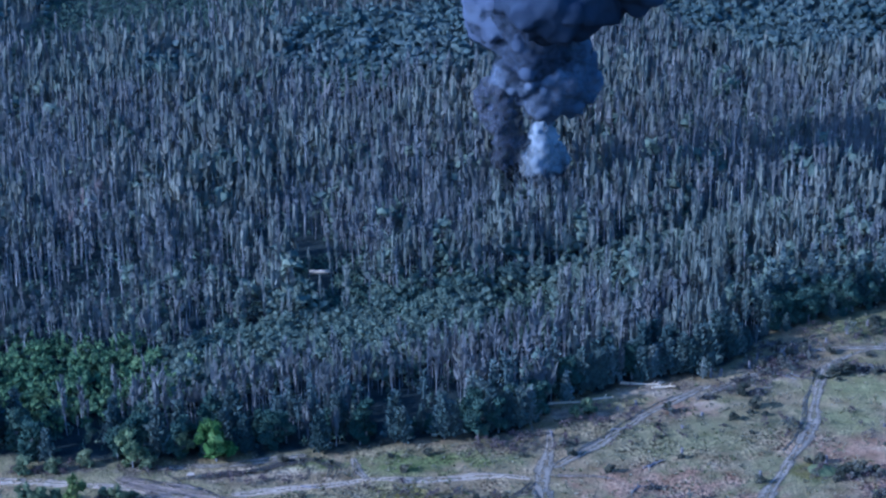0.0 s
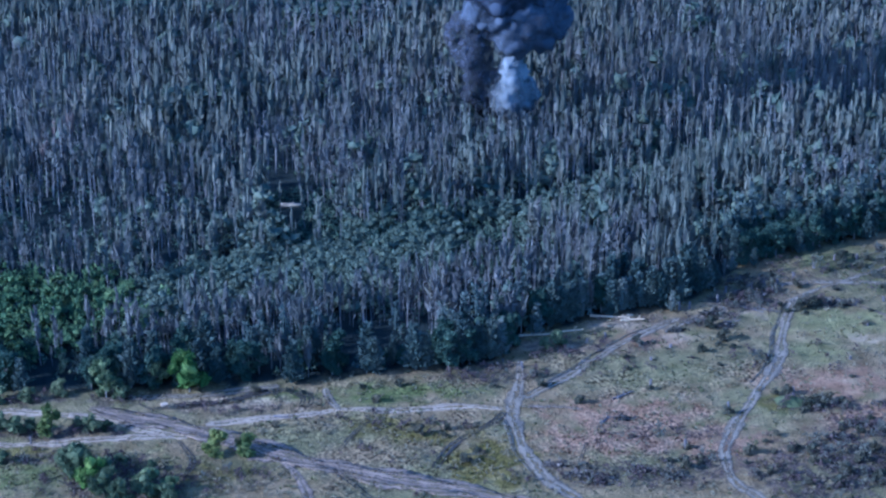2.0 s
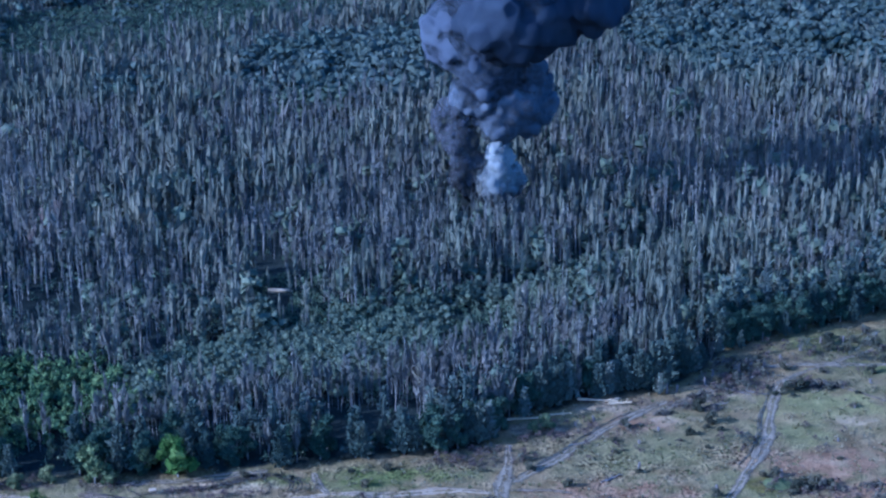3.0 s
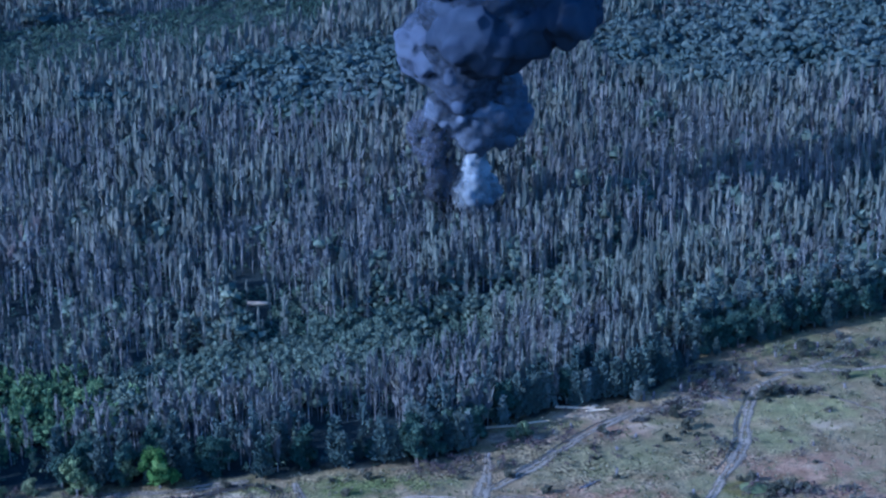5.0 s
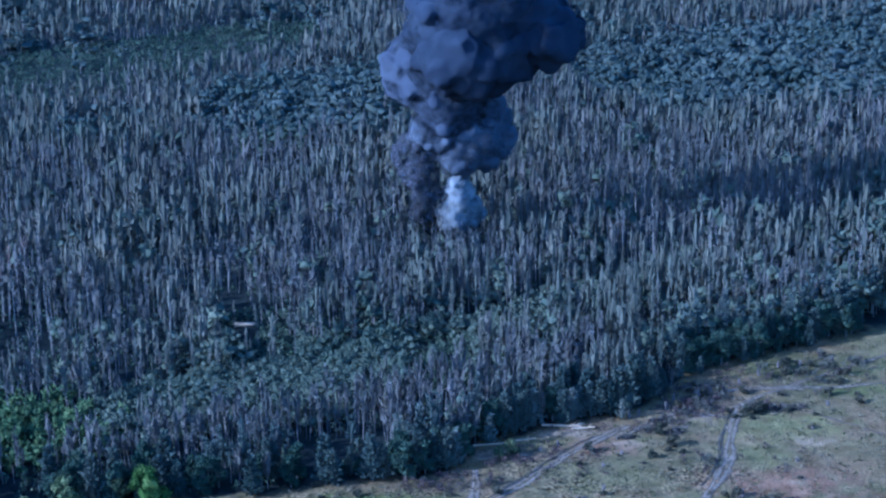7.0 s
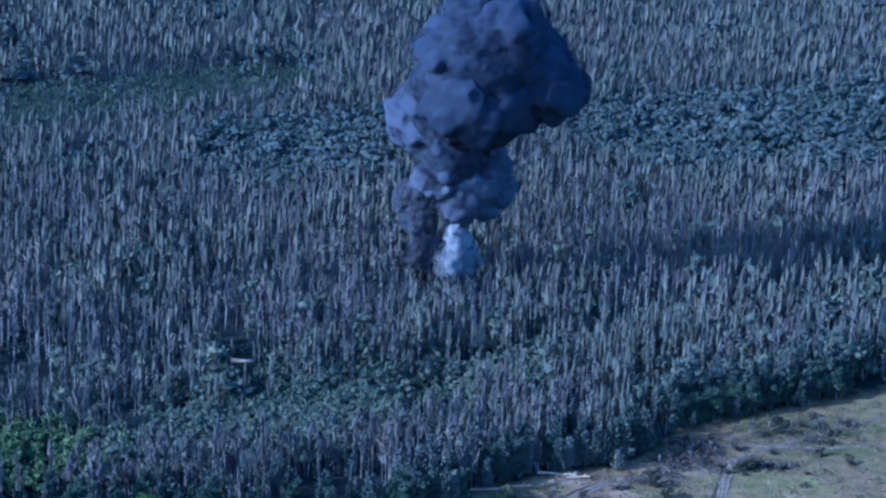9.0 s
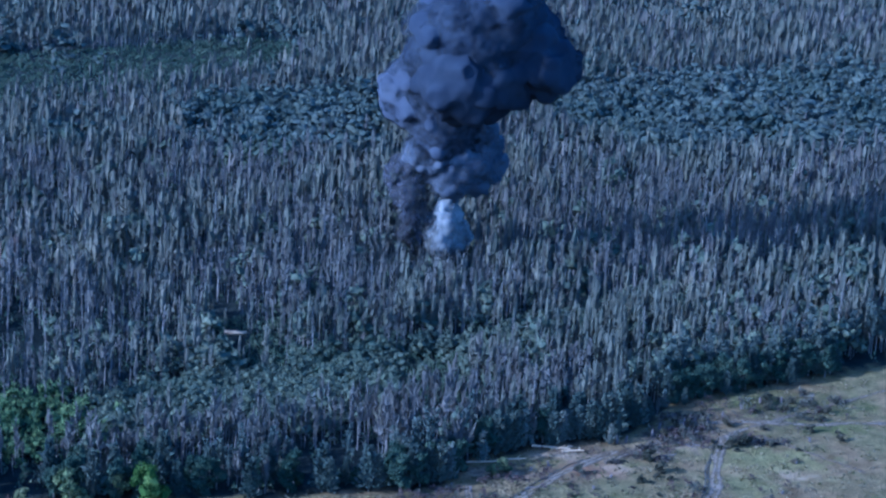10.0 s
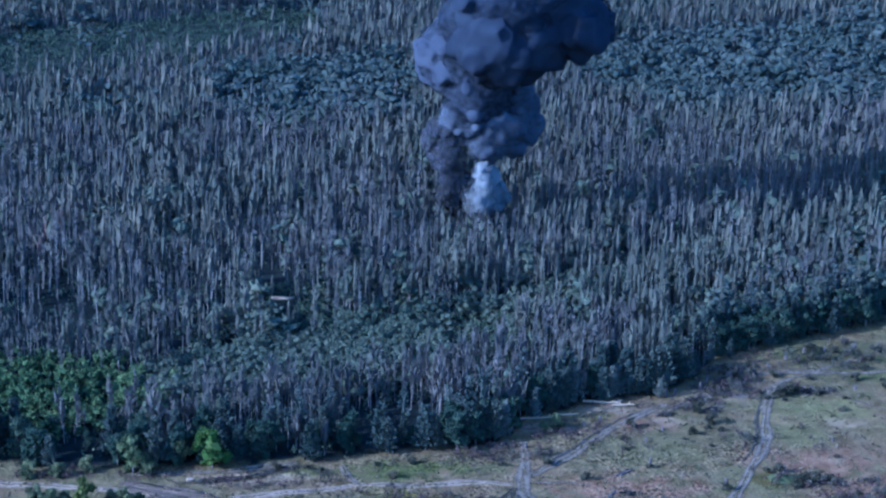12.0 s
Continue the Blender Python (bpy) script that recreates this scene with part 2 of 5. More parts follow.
SCRUB = [(30, 441, 22, 6, 0.6), (48, 445, 10, 6, 0.7), (84, 446, 24, 14, 1.0), (70, 440, 14, 12, 0.8), (92, 463, 14, 9, 1.0), (76, 474, 10, 3, 1.0), (72, 476, 8, 4, 0.9), (70, 500, 22, 8, 0.2), (36, 460, 16, 8, 0.3),
         (-20, 466, 20, 6, 0.25), (66, 536, 10, 8, 0.8), (86, 534, 9, 3, 0.8), (54, 524, 8, 5, 0.5), (100, 560, 16, 8, 0.5), (-79, 440, 15, 10, 0.9), (-92, 450, 16, 4, 0.8), (-70, 439, 14, 8, 0.7), (-100, 462, 14, 3, 0.9),
         (-86, 463, 10, 2, 0.9), (-60, 443, 16, 8, 0.3), (-106, 480, 10, 3, 0.8), (-88, 479, 10, 3, 0.7), (0, 490, 16, 5, 0.5), (16, 505, 9, 6, 0.5), (-60, 474, 16, 3, 0.4),
         (30, 500, 14, 9, 0.2), (-20, 445, 26, 12, 0.15), (24, 508, 14, 5, 0.6), (46, 523, 16, 4, 0.6), (92, 552, 20, 10, 0.5), (6, 492, 12, 5, 0.6)]


def inside(poly, x, y):
    """Which of the points (arrays) lie in a polygon."""
    hit = np.zeros(np.shape(x), bool)
    for (ax, ay), (bx, by) in zip(poly, poly[1:] + poly[:1]):
        if ay != by:
            hit ^= ((ay > y) != (by > y)) & (x < (bx - ax) * (y - ay) / (by - ay) + ax)
    return hit


def into_forest(x, y):
    """Metres behind the forest's edge along y."""
    return y - np.interp(x, [p[0] for p in EDGE], [p[1] for p in EDGE])


def thinned(x, y):
    """Which of the points lie in a thin spot of the forest."""
    out = np.zeros(np.shape(x), bool)
    for cx, cy, rx, ry in THIN_SPOTS:
        out |= np.hypot((x - cx) / rx, (y - cy) / ry) + 0.2 * field(x, y, 9.0, cx) < 1
    return out


def past_ride(x, y):
    """Metres behind the narrow ride through the forest."""
    return y - np.interp(x, [p[0] for p in RIDE], [p[1] for p in RIDE])


def field(x, y, size, seed=0.0):
    """Smooth random values from about -1 to 1 for arrays of places."""
    out = 0
    for k, (ax, ay, ph) in enumerate(((1.0, 0.3, 0.7), (-0.5, 0.9, 2.1), (0.7, -0.8, 4.0), (1.7, 1.1, 5.2), (-1.5, 1.9, 1.1))):
        out = out + np.sin((x * ax + y * ay) * 6.283 / size + ph + seed * (k + 1)) / (1.0 + 0.35 * k)
    return out / 2.4


def rise(x, y):
    """The ground's height: low swells and tussocks in the open, nearly flat in the forest."""
    open_land = np.clip(1.0 - into_forest(x, y) / 12.0, 0.0, 1.0)
    return open_land * (0.22 * field(x, y, 23.0) + 0.10 * field(x, y, 6.1, 2.0) + 0.07 * field(x, y, 2.9, 4.0))


def up(x, y):
    return float(rise(np.float64(x), np.float64(y)))


# ---------------------------------------------------------------- mesh helpers
def mesh_from(name, verts, faces, material, smooth=False):
    me = bpy.data.meshes.new(name)
    me.from_pydata([tuple(v) for v in verts], [], [tuple(f) for f in faces])
    me.materials.append(material)
    if smooth:
        me.polygons.foreach_set("use_smooth", np.ones(len(me.polygons), bool))
    me.update()
    return me


def part(name, me, parent, label=""):
    ob = new(name, me)
    ob.parent = parent
    return tagged(ob, label) if label else ob


def thing(name, label, category, m=None, group="", kind=""):
    ob = new(name)
    ob.empty_display_size = 0.5
    if m is not None:
        ob.matrix_basis = m
    return tagged(ob, label, category, group, kind)


def tri_mesh(name, verts, tris, materials, slots=None, tint=None):
    """A large mesh of triangles from arrays."""
    me = bpy.data.meshes.new(name)
    me.vertices.add(len(verts))
    me.vertices.foreach_set("co", np.ascontiguousarray(verts, np.float32).ravel())
    me.loops.add(len(tris) * 3)
    me.loops.foreach_set("vertex_index", np.ascontiguousarray(tris, np.int32).ravel())
    me.polygons.add(len(tris))
    me.polygons.foreach_set("loop_start", np.arange(0, len(tris) * 3, 3, dtype=np.int32))
    for m in materials:
        me.materials.append(m)
    if slots is not None:
        me.polygons.foreach_set("material_index", np.ascontiguousarray(slots, np.int32))
    if tint is not None:
        at = me.attributes.new("tint", "FLOAT", "POINT")
        at.data.foreach_set("value", np.ascontiguousarray(tint, np.float32))
    me.polygons.foreach_set("use_smooth", np.zeros(len(tris), bool))
    me.update(calc_edges=True)
    me.validate()
    return me


def joined(pieces):
    """(verts, tris, slot) pieces joined into arrays."""
    verts, tris, slots, n = [], [], [], 0
    for v, f, s in pieces:
        verts.append(v), tris.append(np.asarray(f) + n), slots.append(np.full(len(f), s))
        n += len(v)
    return np.concatenate(verts), np.concatenate(tris), np.concatenate(slots)


def limb(a, b, ra, rb, sides=4):
    """A tapered round limb from a to b as triangles."""
    a, b = np.array(a, float), np.array(b, float)
    d = (b - a) / (np.linalg.norm(b - a) + 1e-9)
    u = np.cross(d, (0.31, 0.77, 0.55))
    u /= np.linalg.norm(u)
    w = np.cross(d, u)
    an = np.arange(sides) * 6.28318 / sides
    ring = np.cos(an)[:, None] * u + np.sin(an)[:, None] * w
    verts = np.concatenate([a + ring * ra, b + ring * rb])
    i = np.arange(sides)
    j = (i + 1) % sides
    tris = np.concatenate([np.stack([i, j, j + sides], 1), np.stack([i, j + sides, i + sides], 1)])
    return verts, tris


def sprays(rng, centres, size, stretch=(1, 1, 1), out=None, flat=0.75, bent=True, along=None, slim=0.42):
    """A leaf spray round each centre: two bent triangles, or one spike for far trees. out: the way it faces; along: the way it points."""
    n = len(centres)
    a = rng.normal(size=(n, 3))
    b = rng.normal(size=(n, 3))
    if out is not None:
        a = a - out * (a * out).sum(1, keepdims=True) * flat
        b = b - out * (b * out).sum(1, keepdims=True) * flat
    if along is not None:
        a = along + 0.22 * rng.normal(size=(n, 3))
    a /= np.linalg.norm(a, axis=1, keepdims=True) + 1e-9
    b -= a * (a * b).sum(1, keepdims=True)
    b /= np.linalg.norm(b, axis=1, keepdims=True) + 1e-9
    c = np.cross(a, b)
    s = np.asarray(size).reshape(-1, 1) * rng.uniform(0.7, 1.3, (n, 1))
    k = np.array(stretch)
    p0 = centres - a * s * 0.5 * k
    p1 = centres + b * s * slim * k + c * s * 0.15
    p2 = centres + a * s * 0.5 * k
    p3 = centres - b * s * slim * k + c * s * 0.15
    if not bent:
        return np.stack([p0 * 0.5 + p1 * 0.5, p2, p0 * 0.5 + p3 * 0.5], 1).reshape(-1, 3), np.arange(n * 3).reshape(-1, 3)
    verts = np.stack([p0, p1, p2, p3], 1).reshape(-1, 3)
    i = np.arange(n)[:, None] * 4
    return verts, np.concatenate([i + [0, 1, 2], i + [0, 2, 3]])


# ---------------------------------------------------------------- tree shapes, in metres
def tufts(rng, a, b, wide):
    """Ragged pointed tufts of foliage from the points a, inside a crown, to the tips b: three uneven sides each."""
    n = len(a)
    d = b - a
    long = np.linalg.norm(d, axis=1, keepdims=True) + 1e-9
    u = np.cross(d / long, rng.normal(size=(n, 3)))
    u /= np.linalg.norm(u, axis=1, keepdims=True) + 1e-9
    w = np.cross(d / long, u)
    verts = np.zeros((n, 4, 3))
    verts[:, 3] = b
    for k in range(3):
        r = np.reshape(wide, (-1, 1)) * rng.uniform(0.55, 1.35, (n, 1))
        verts[:, k] = a + d * rng.uniform(0.0, 0.3, (n, 1)) + (u * math.cos(k * 2.094) + w * math.sin(k * 2.094)) * r
    f = np.array([(0, 1, 3), (1, 2, 3), (2, 0, 3)])
    return verts.reshape(-1, 3), (f[None] + (np.arange(n) * 4)[:, None, None]).reshape(-1, 3)


def crown_body(rng, low, high, wide, profile, sides, rough=0.4):
    """The dense inner crown of a tree: an uneven tapering body, wide at the shares of the profile."""
    an = np.arange(sides) * 6.28318 / sides + rng.uniform(0, 6)
    rows = len(profile)
    verts = []
    for k, share in enumerate(profile):
        r = wide * share * rng.uniform(1 - rough, 1 + rough, sides)
        step = (high - low) / (rows - 1)
        z = low + step * k + rng.uniform(-0.4, 0.4, sides) * step * (0 < k < rows - 1)
        verts.append(np.stack([np.cos(an + 0.5 * k) * r, np.sin(an + 0.5 * k) * r, z], 1))
    i = np.arange(sides)
    j = (i + 1) % sides
    tris = [np.concatenate([np.stack([i, j, j + sides], 1), np.stack([i, j + sides, i + sides], 1)]) + k * sides for k in range(rows - 1)]
    return np.concatenate(verts), np.concatenate(tris)


def lump(rng, centre, size):
    """A ragged inner clump of a leafy crown."""
    g = 1.618
    v = np.array([(-1, g, 0), (1, g, 0), (-1, -g, 0), (1, -g, 0), (0, -1, g), (0, 1, g), (0, -1, -g), (0, 1, -g), (g, 0, -1), (g, 0, 1), (-g, 0, -1), (-g, 0, 1)])
    f = [(0, 11, 5), (0, 5, 1), (0, 1, 7), (0, 7, 10), (0, 10, 11), (1, 5, 9), (5, 11, 4), (11, 10, 2), (10, 7, 6), (7, 1, 8),
         (3, 9, 4), (3, 4, 2), (3, 2, 6), (3, 6, 8), (3, 8, 9), (4, 9, 5), (2, 4, 11), (6, 2, 10), (8, 6, 7), (9, 8, 1)]
    return centre + v / 1.9 * size * rng.uniform(0.4, 1.2, (12, 1)) * [1, 1, 0.85], np.array(f)


def pine_shape(seed, count, live, height, low=None, wide=None, sides=3, needles=0, limbs=0, body=1.0):
    """Pine: bare stem, a slim uneven crown with tufts on branches that shorten towards the top, and a leader. live: fuller, flatter branches."""
    rng = np.random.default_rng(seed)
    lean = rng.normal(0, 0.026, 2)
    low = low if low is not None else rng.uniform(0.32, 0.46) if live else rng.uniform(0.40, 0.56)
    wide = wide if wide is not None else rng.uniform(0.080, 0.115) if live else rng.uniform(0.060, 0.088)
    top = (lean[0] * height, lean[1] * height, height)
    pieces = [(*limb((0, 0, 0), top, 0.0115 * height, 0.004 * height, 3 if count < 30 else 6), 0)]
    for _ in range(limbs):
        z, an, l = rng.uniform(0.2, 0.2 + max(0.1, low)), rng.uniform(0, 6.28), rng.uniform(0.04, 0.09)
        a = np.array([lean[0] * z, lean[1] * z, z])
        pieces.append((*limb(a * height, (a + np.array([np.cos(an) * l, np.sin(an) * l, l * 0.5])) * height, 0.005 * height, 0.001 * height, 3), 0))
    bushy = low < 0.25
    v, f = crown_body(rng, low, 1.0, wide * body * (0.62 if live else 0.56), (0.45, 0.9, 0.62, 0.3, 0.06) if bushy else (0.25, 1.0, 0.8, 0.08), sides)
    pieces.append(((v + np.outer(v[:, 2], [*lean, 0])) * height, f, 1))
    h = low + (0.96 - low) * (np.arange(count) + rng.uniform(0, 1, count)) / count
    share = (h - low) / (1 - low)
    an = np.arange(count) * 2.4 + rng.normal(0, 0.5, count)
    side = np.stack([np.cos(an), np.sin(an)], 1)
    taper = np.interp(share, (0, 0.3, 1), (1.15, 0.85, 0.10) if bushy else (0.5, 1.0, 0.3))
    reach = wide * taper * rng.uniform(0.45, 1.5, count)
    tilt = rng.uniform(0.2, 0.9, count) if bushy else rng.uniform(0.5, 1.7, count) if live else rng.uniform(1.2, 3.0, count)
    stem = np.stack([lean[0] * h, lean[1] * h, h], 1)
    if live and count >= 20:
        out = rng.uniform(0.3, 0.95, count)
        long = (0.075 if bushy else 0.065) * rng.uniform(0.6, 1.35, count)
        a = stem + np.column_stack([side * (reach * out)[:, None], reach * out * tilt * 0.6])
        b = a + (np.column_stack([side * 0.75, rng.uniform(0.2, 1.2, count)]) + rng.normal(0, 0.3, (count, 3))) * long[:, None]
        girths = long * 0.5
    else:
        a = stem + np.column_stack([side * 0.25 * reach[:, None], -0.15 * reach])
        b = stem + np.column_stack([side * reach[:, None], reach * tilt])
        girths = reach * 0.42
    v, f = tufts(rng, a * height, b * height, girths * height)
    pieces.append((v, f, 1))
    if needles:
        pick = rng.integers(0, count, needles)
        t = rng.uniform(0.35, 1.0, (needles, 1))
        c = a[pick] * (1 - t) + b[pick] * t + rng.normal(0, 0.30, (needles, 3)) * girths[pick][:, None]
        out = np.column_stack([side[pick], np.full(needles, 0.5)]) / 1.12
        pieces.append((*sprays(rng, c * height, 0.7, out=out, flat=0.8, bent=False, along=out, slim=0.4), 1))
    return joined(pieces)


def snag_shape(seed, height, twigs):
    """Dead pine: long bare stem, short broken branches and a thin top of withered tufts."""
    rng = np.random.default_rng(seed)
    lean = rng.normal(0, 0.035, 2)
    pieces = [(*limb((0, 0, 0), (lean[0] * height, lean[1] * height, height), 0.0135 * height, 0.006 * height, 3), 0)]
    low = rng.uniform(0.5, 0.66)
    for k, z in enumerate(rng.uniform(0.3, 0.9, twigs)):
        a, l = np.array([lean[0] * z, lean[1] * z, z]), rng.uniform(0.035, 0.08)
        pieces.append((*limb(a * height, (a + np.array([np.cos(k * 2.4) * l, np.sin(k * 2.4) * l, l * 0.6])) * height, 0.005 * height, 0.001 * height, 3), 0))
    h = np.sort(rng.uniform(low, 0.97, 10))
    an, reach = np.arange(10) * 2.4, rng.uniform(0.03, 0.075, 10) * np.interp(h, (low, 0.75, 1), (0.8, 1.0, 0.4))
    side = np.stack([np.cos(an), np.sin(an)], 1)
    stem = np.stack([lean[0] * h, lean[1] * h, h], 1)
    v, f = tufts(rng, stem * height, (stem + np.column_stack([side * reach[:, None], reach * rng.uniform(0.8, 2.2, 10)])) * height, reach * 0.5 * height)
    return joined(pieces + [(v, f, 1)])


def broad_shape(seed, count, height, wide=0.36, low=0.18, spray=0.095, lobe_count=6, solid=True):
    """Broad-leaved tree: short stem, forked limbs, lobed crown of leafy tufts with gaps."""
    rng = np.random.default_rng(seed)
    pieces = [(*limb((0, 0, 0), (0, 0, height * 0.45), 0.022 * height, 0.013 * height, 5 if count >= 100 else 3), 0)]
    lobes = []
    for k in range(lobe_count - 1):
        an, z = k * 2.4 + rng.uniform(0, 0.8), low + 0.18 + (0.64 - low) * ((k * 0.618) % 1.0 + rng.uniform(-0.06, 0.06))
        r = wide * 0.62 * (1 - abs(z - 0.5) * 0.9)
        p = np.array([np.cos(an) * r, np.sin(an) * r, z]) * height
        lobes.append((p, rng.uniform(0.15, 0.24) * height * wide / 0.36 * math.sqrt(6 / lobe_count)))
        if count >= 100:
            pieces.append((*limb((0, 0, height * rng.uniform(0.2, 0.44)), p, 0.010 * height, 0.003 * height, 3), 0))
    lobes.append((np.array([0, 0, 0.84 * height]), 0.17 * height * wide / 0.36))
    if lobe_count >= 8:
        lobes += [(np.array([0, 0, z * height]), 0.20 * height * wide / 0.36) for z in (0.3, 0.58)]
    each = count // len(lobes)
    for p, r in lobes:
        if solid:
            pieces.append((*lump(rng, p, r * (0.75 if each else 0.95)), 1))
        if not each:
            continue
        d = rng.normal(size=(each, 3))
        d /= np.linalg.norm(d, axis=1, keepdims=True)
        d[:, 2] = np.where(d[:, 2] < -0.3, -d[:, 2], d[:, 2])
        bend = d + [0, 0, 0.5] + rng.normal(0, 0.45, (each, 3))
        start = p + d * r * 0.55 * [1, 1, 0.85]
        long = rng.uniform(0.7, 1.3, (each, 1))
        tip = start + bend * long * spray * height * 0.9
        start[:, 2] = np.maximum(start[:, 2], 0.05 * height)
        pieces.append((*tufts(rng, start, tip, spray * height * 0.42 * long[:, 0]), 1))
    return joined(pieces)


def planted(name, spots, shapes, materials, label, category, seed):
    """One mesh of many trees: spots is an array of x, y, size."""
    rng = np.random.default_rng(seed)
    V, F, S, W, n = [], [], [], [], 0
    pick = rng.integers(0, len(shapes), len(spots))
    for k, (v, f, s) in enumerate(shapes):
        mine = spots[pick == k]
        if not len(mine):
            continue
        an, m = rng.uniform(0, 6.28, len(mine)), len(mine)
        c, sn = np.cos(an)[:, None], np.sin(an)[:, None]
        size = mine[:, 2:3]
        girth = size * rng.uniform(0.8, 1.25, (m, 1))
        x = (v[:, 0] * c - v[:, 1] * sn) * girth + mine[:, 0:1]
        y = (v[:, 0] * sn + v[:, 1] * c) * girth + mine[:, 1:2]
        z = v[:, 2] * size + rise(mine[:, 0], mine[:, 1])[:, None] - 0.05
        V.append(np.stack([x, y, z], 2).reshape(-1, 3))
        F.append((f[None] + (np.arange(m) * len(v))[:, None, None] + n).reshape(-1, 3))
        S.append(np.tile(s, m))
        W.append(np.repeat(np.clip(rng.normal(0.5, 0.24, m), 0, 1), len(v)))
        n += m * len(v)
    if not V:
        return None
    me = tri_mesh(name, np.concatenate(V), np.concatenate(F), materials, np.concatenate(S), np.concatenate(W))
    return tagged(new(name, me), label, category, kind="stuff")


# ---------------------------------------------------------------- the ground
def ground():
    xs = np.concatenate([[-4500, -2000, -900, -450, -260], np.arange(-150, 150.1, 1.0), [260, 450, 900, 2000, 4500]])
    ys = np.concatenate([[-3000, -800, 0, 250, 350], np.arange(400, 600.1, 1.0), np.arange(625, 1300, 25), [1500, 2000, 3000, 4800]])
    X, Y = np.meshgrid(xs, ys)
    Z = rise(X, Y)
    nx, ny = len(xs), len(ys)
    i = (np.arange(ny - 1)[:, None] * nx + np.arange(nx - 1)).ravel()
    quads = np.stack([i, i + 1, i + nx + 1, i + nx], 1)
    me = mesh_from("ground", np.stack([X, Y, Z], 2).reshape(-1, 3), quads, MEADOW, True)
    x, y = X.ravel(), Y.ravel()
    ragged = 4 * field(x, y, 9.0, 3.0) + 2 * field(x, y, 4.0, 1.0)

    def spots(rows):
        out = np.zeros(len(x))
        for cx, cy, rx, ry in rows:
            d = np.hypot((x - cx) / rx, (y - cy) / ry) + 0.13 * ragged
            out = np.maximum(out, np.clip(1.7 - 1.4 * d, 0, 1))
        return out

    layers = {
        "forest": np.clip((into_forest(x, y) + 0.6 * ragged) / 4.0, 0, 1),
        # How much of the painted haze the floor takes, growing with y.
        "floor_haze": np.clip((y - 610) / 110, 0, 1),
        "dry": spots([(32, 470, 20, 9), (28, 458, 22, 8), (50, 455, 12, 10), (80, 488, 18, 10), (90, 470, 16, 12), (84, 515, 12, 5), (40, 512, 9, 5)]),
        "lush": np.maximum(spots([(-44, 481, 10, 3), (-18, 484, 18, 4), (68, 476, 6, 5), (-24, 480, 10, 4)]) * 0.9,
                           spots([(100, 560, 22, 9), (106, 545, 12, 5), (-88, 444, 26, 10)]) * 0.75),
        "fresh": np.maximum(spots([(86, 520, 16, 12), (78, 502, 9, 7)]) * 0.75, spots([(40, 496, 16, 7)]) * 0.3),
        "olive": spots([(0, 447, 11, 14), (-23, 466, 8, 5), (-15, 461, 8, 4), (-60, 442, 10, 6), (66, 476, 6, 4), (-100, 452, 12, 4)]),
        "heath": np.max([most * spots([(cx, cy, rx, ry)]) for cx, cy, rx, ry, most in SCRUB], axis=0),
        "rough": spots([(-28, 462, 40, 16), (-12, 486, 32, 5), (34, 486, 16, 9), (38, 470, 18, 8), (-20, 446, 36, 12), (62, 494, 13, 9), (26, 455, 22, 10), (-60, 480, 18, 6), (-88, 446, 26, 10), (84, 470, 12, 7), (20, 500, 12, 8)]),
        "sand": spots([(46, 513, 6, 3), (92, 512, 6, 3), (16, 508, 10, 3), (34, 521, 10, 3), (62, 530, 10, 5), (-60, 477, 18, 4)]) * 0.7,
    }
    for name, values in layers.items():
        at = me.attributes.new(name, "FLOAT", "POINT")
        at.data.foreach_set("value", np.ascontiguousarray(values, np.float32))
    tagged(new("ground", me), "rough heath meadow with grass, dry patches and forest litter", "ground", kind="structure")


def smooth_line(points, step=1.0):
    """Points along a Catmull-Rom curve."""
    p = np.array([points[0], *points, points[-1]], float)
    out = []
    for k in range(1, len(p) - 2):
        n = max(2, int(np.linalg.norm(p[k + 1] - p[k]) / step))
        for s in np.arange(n) / n:
            a, b, c, d = p[k - 1 : k + 3]
            out.append(0.5 * (2 * b + (c - a) * s + (2 * a - 5 * b + 4 * c - d) * s**2 + (3 * b - a - 3 * c + d) * s**3))
    return np.array(out + [p[-2]])


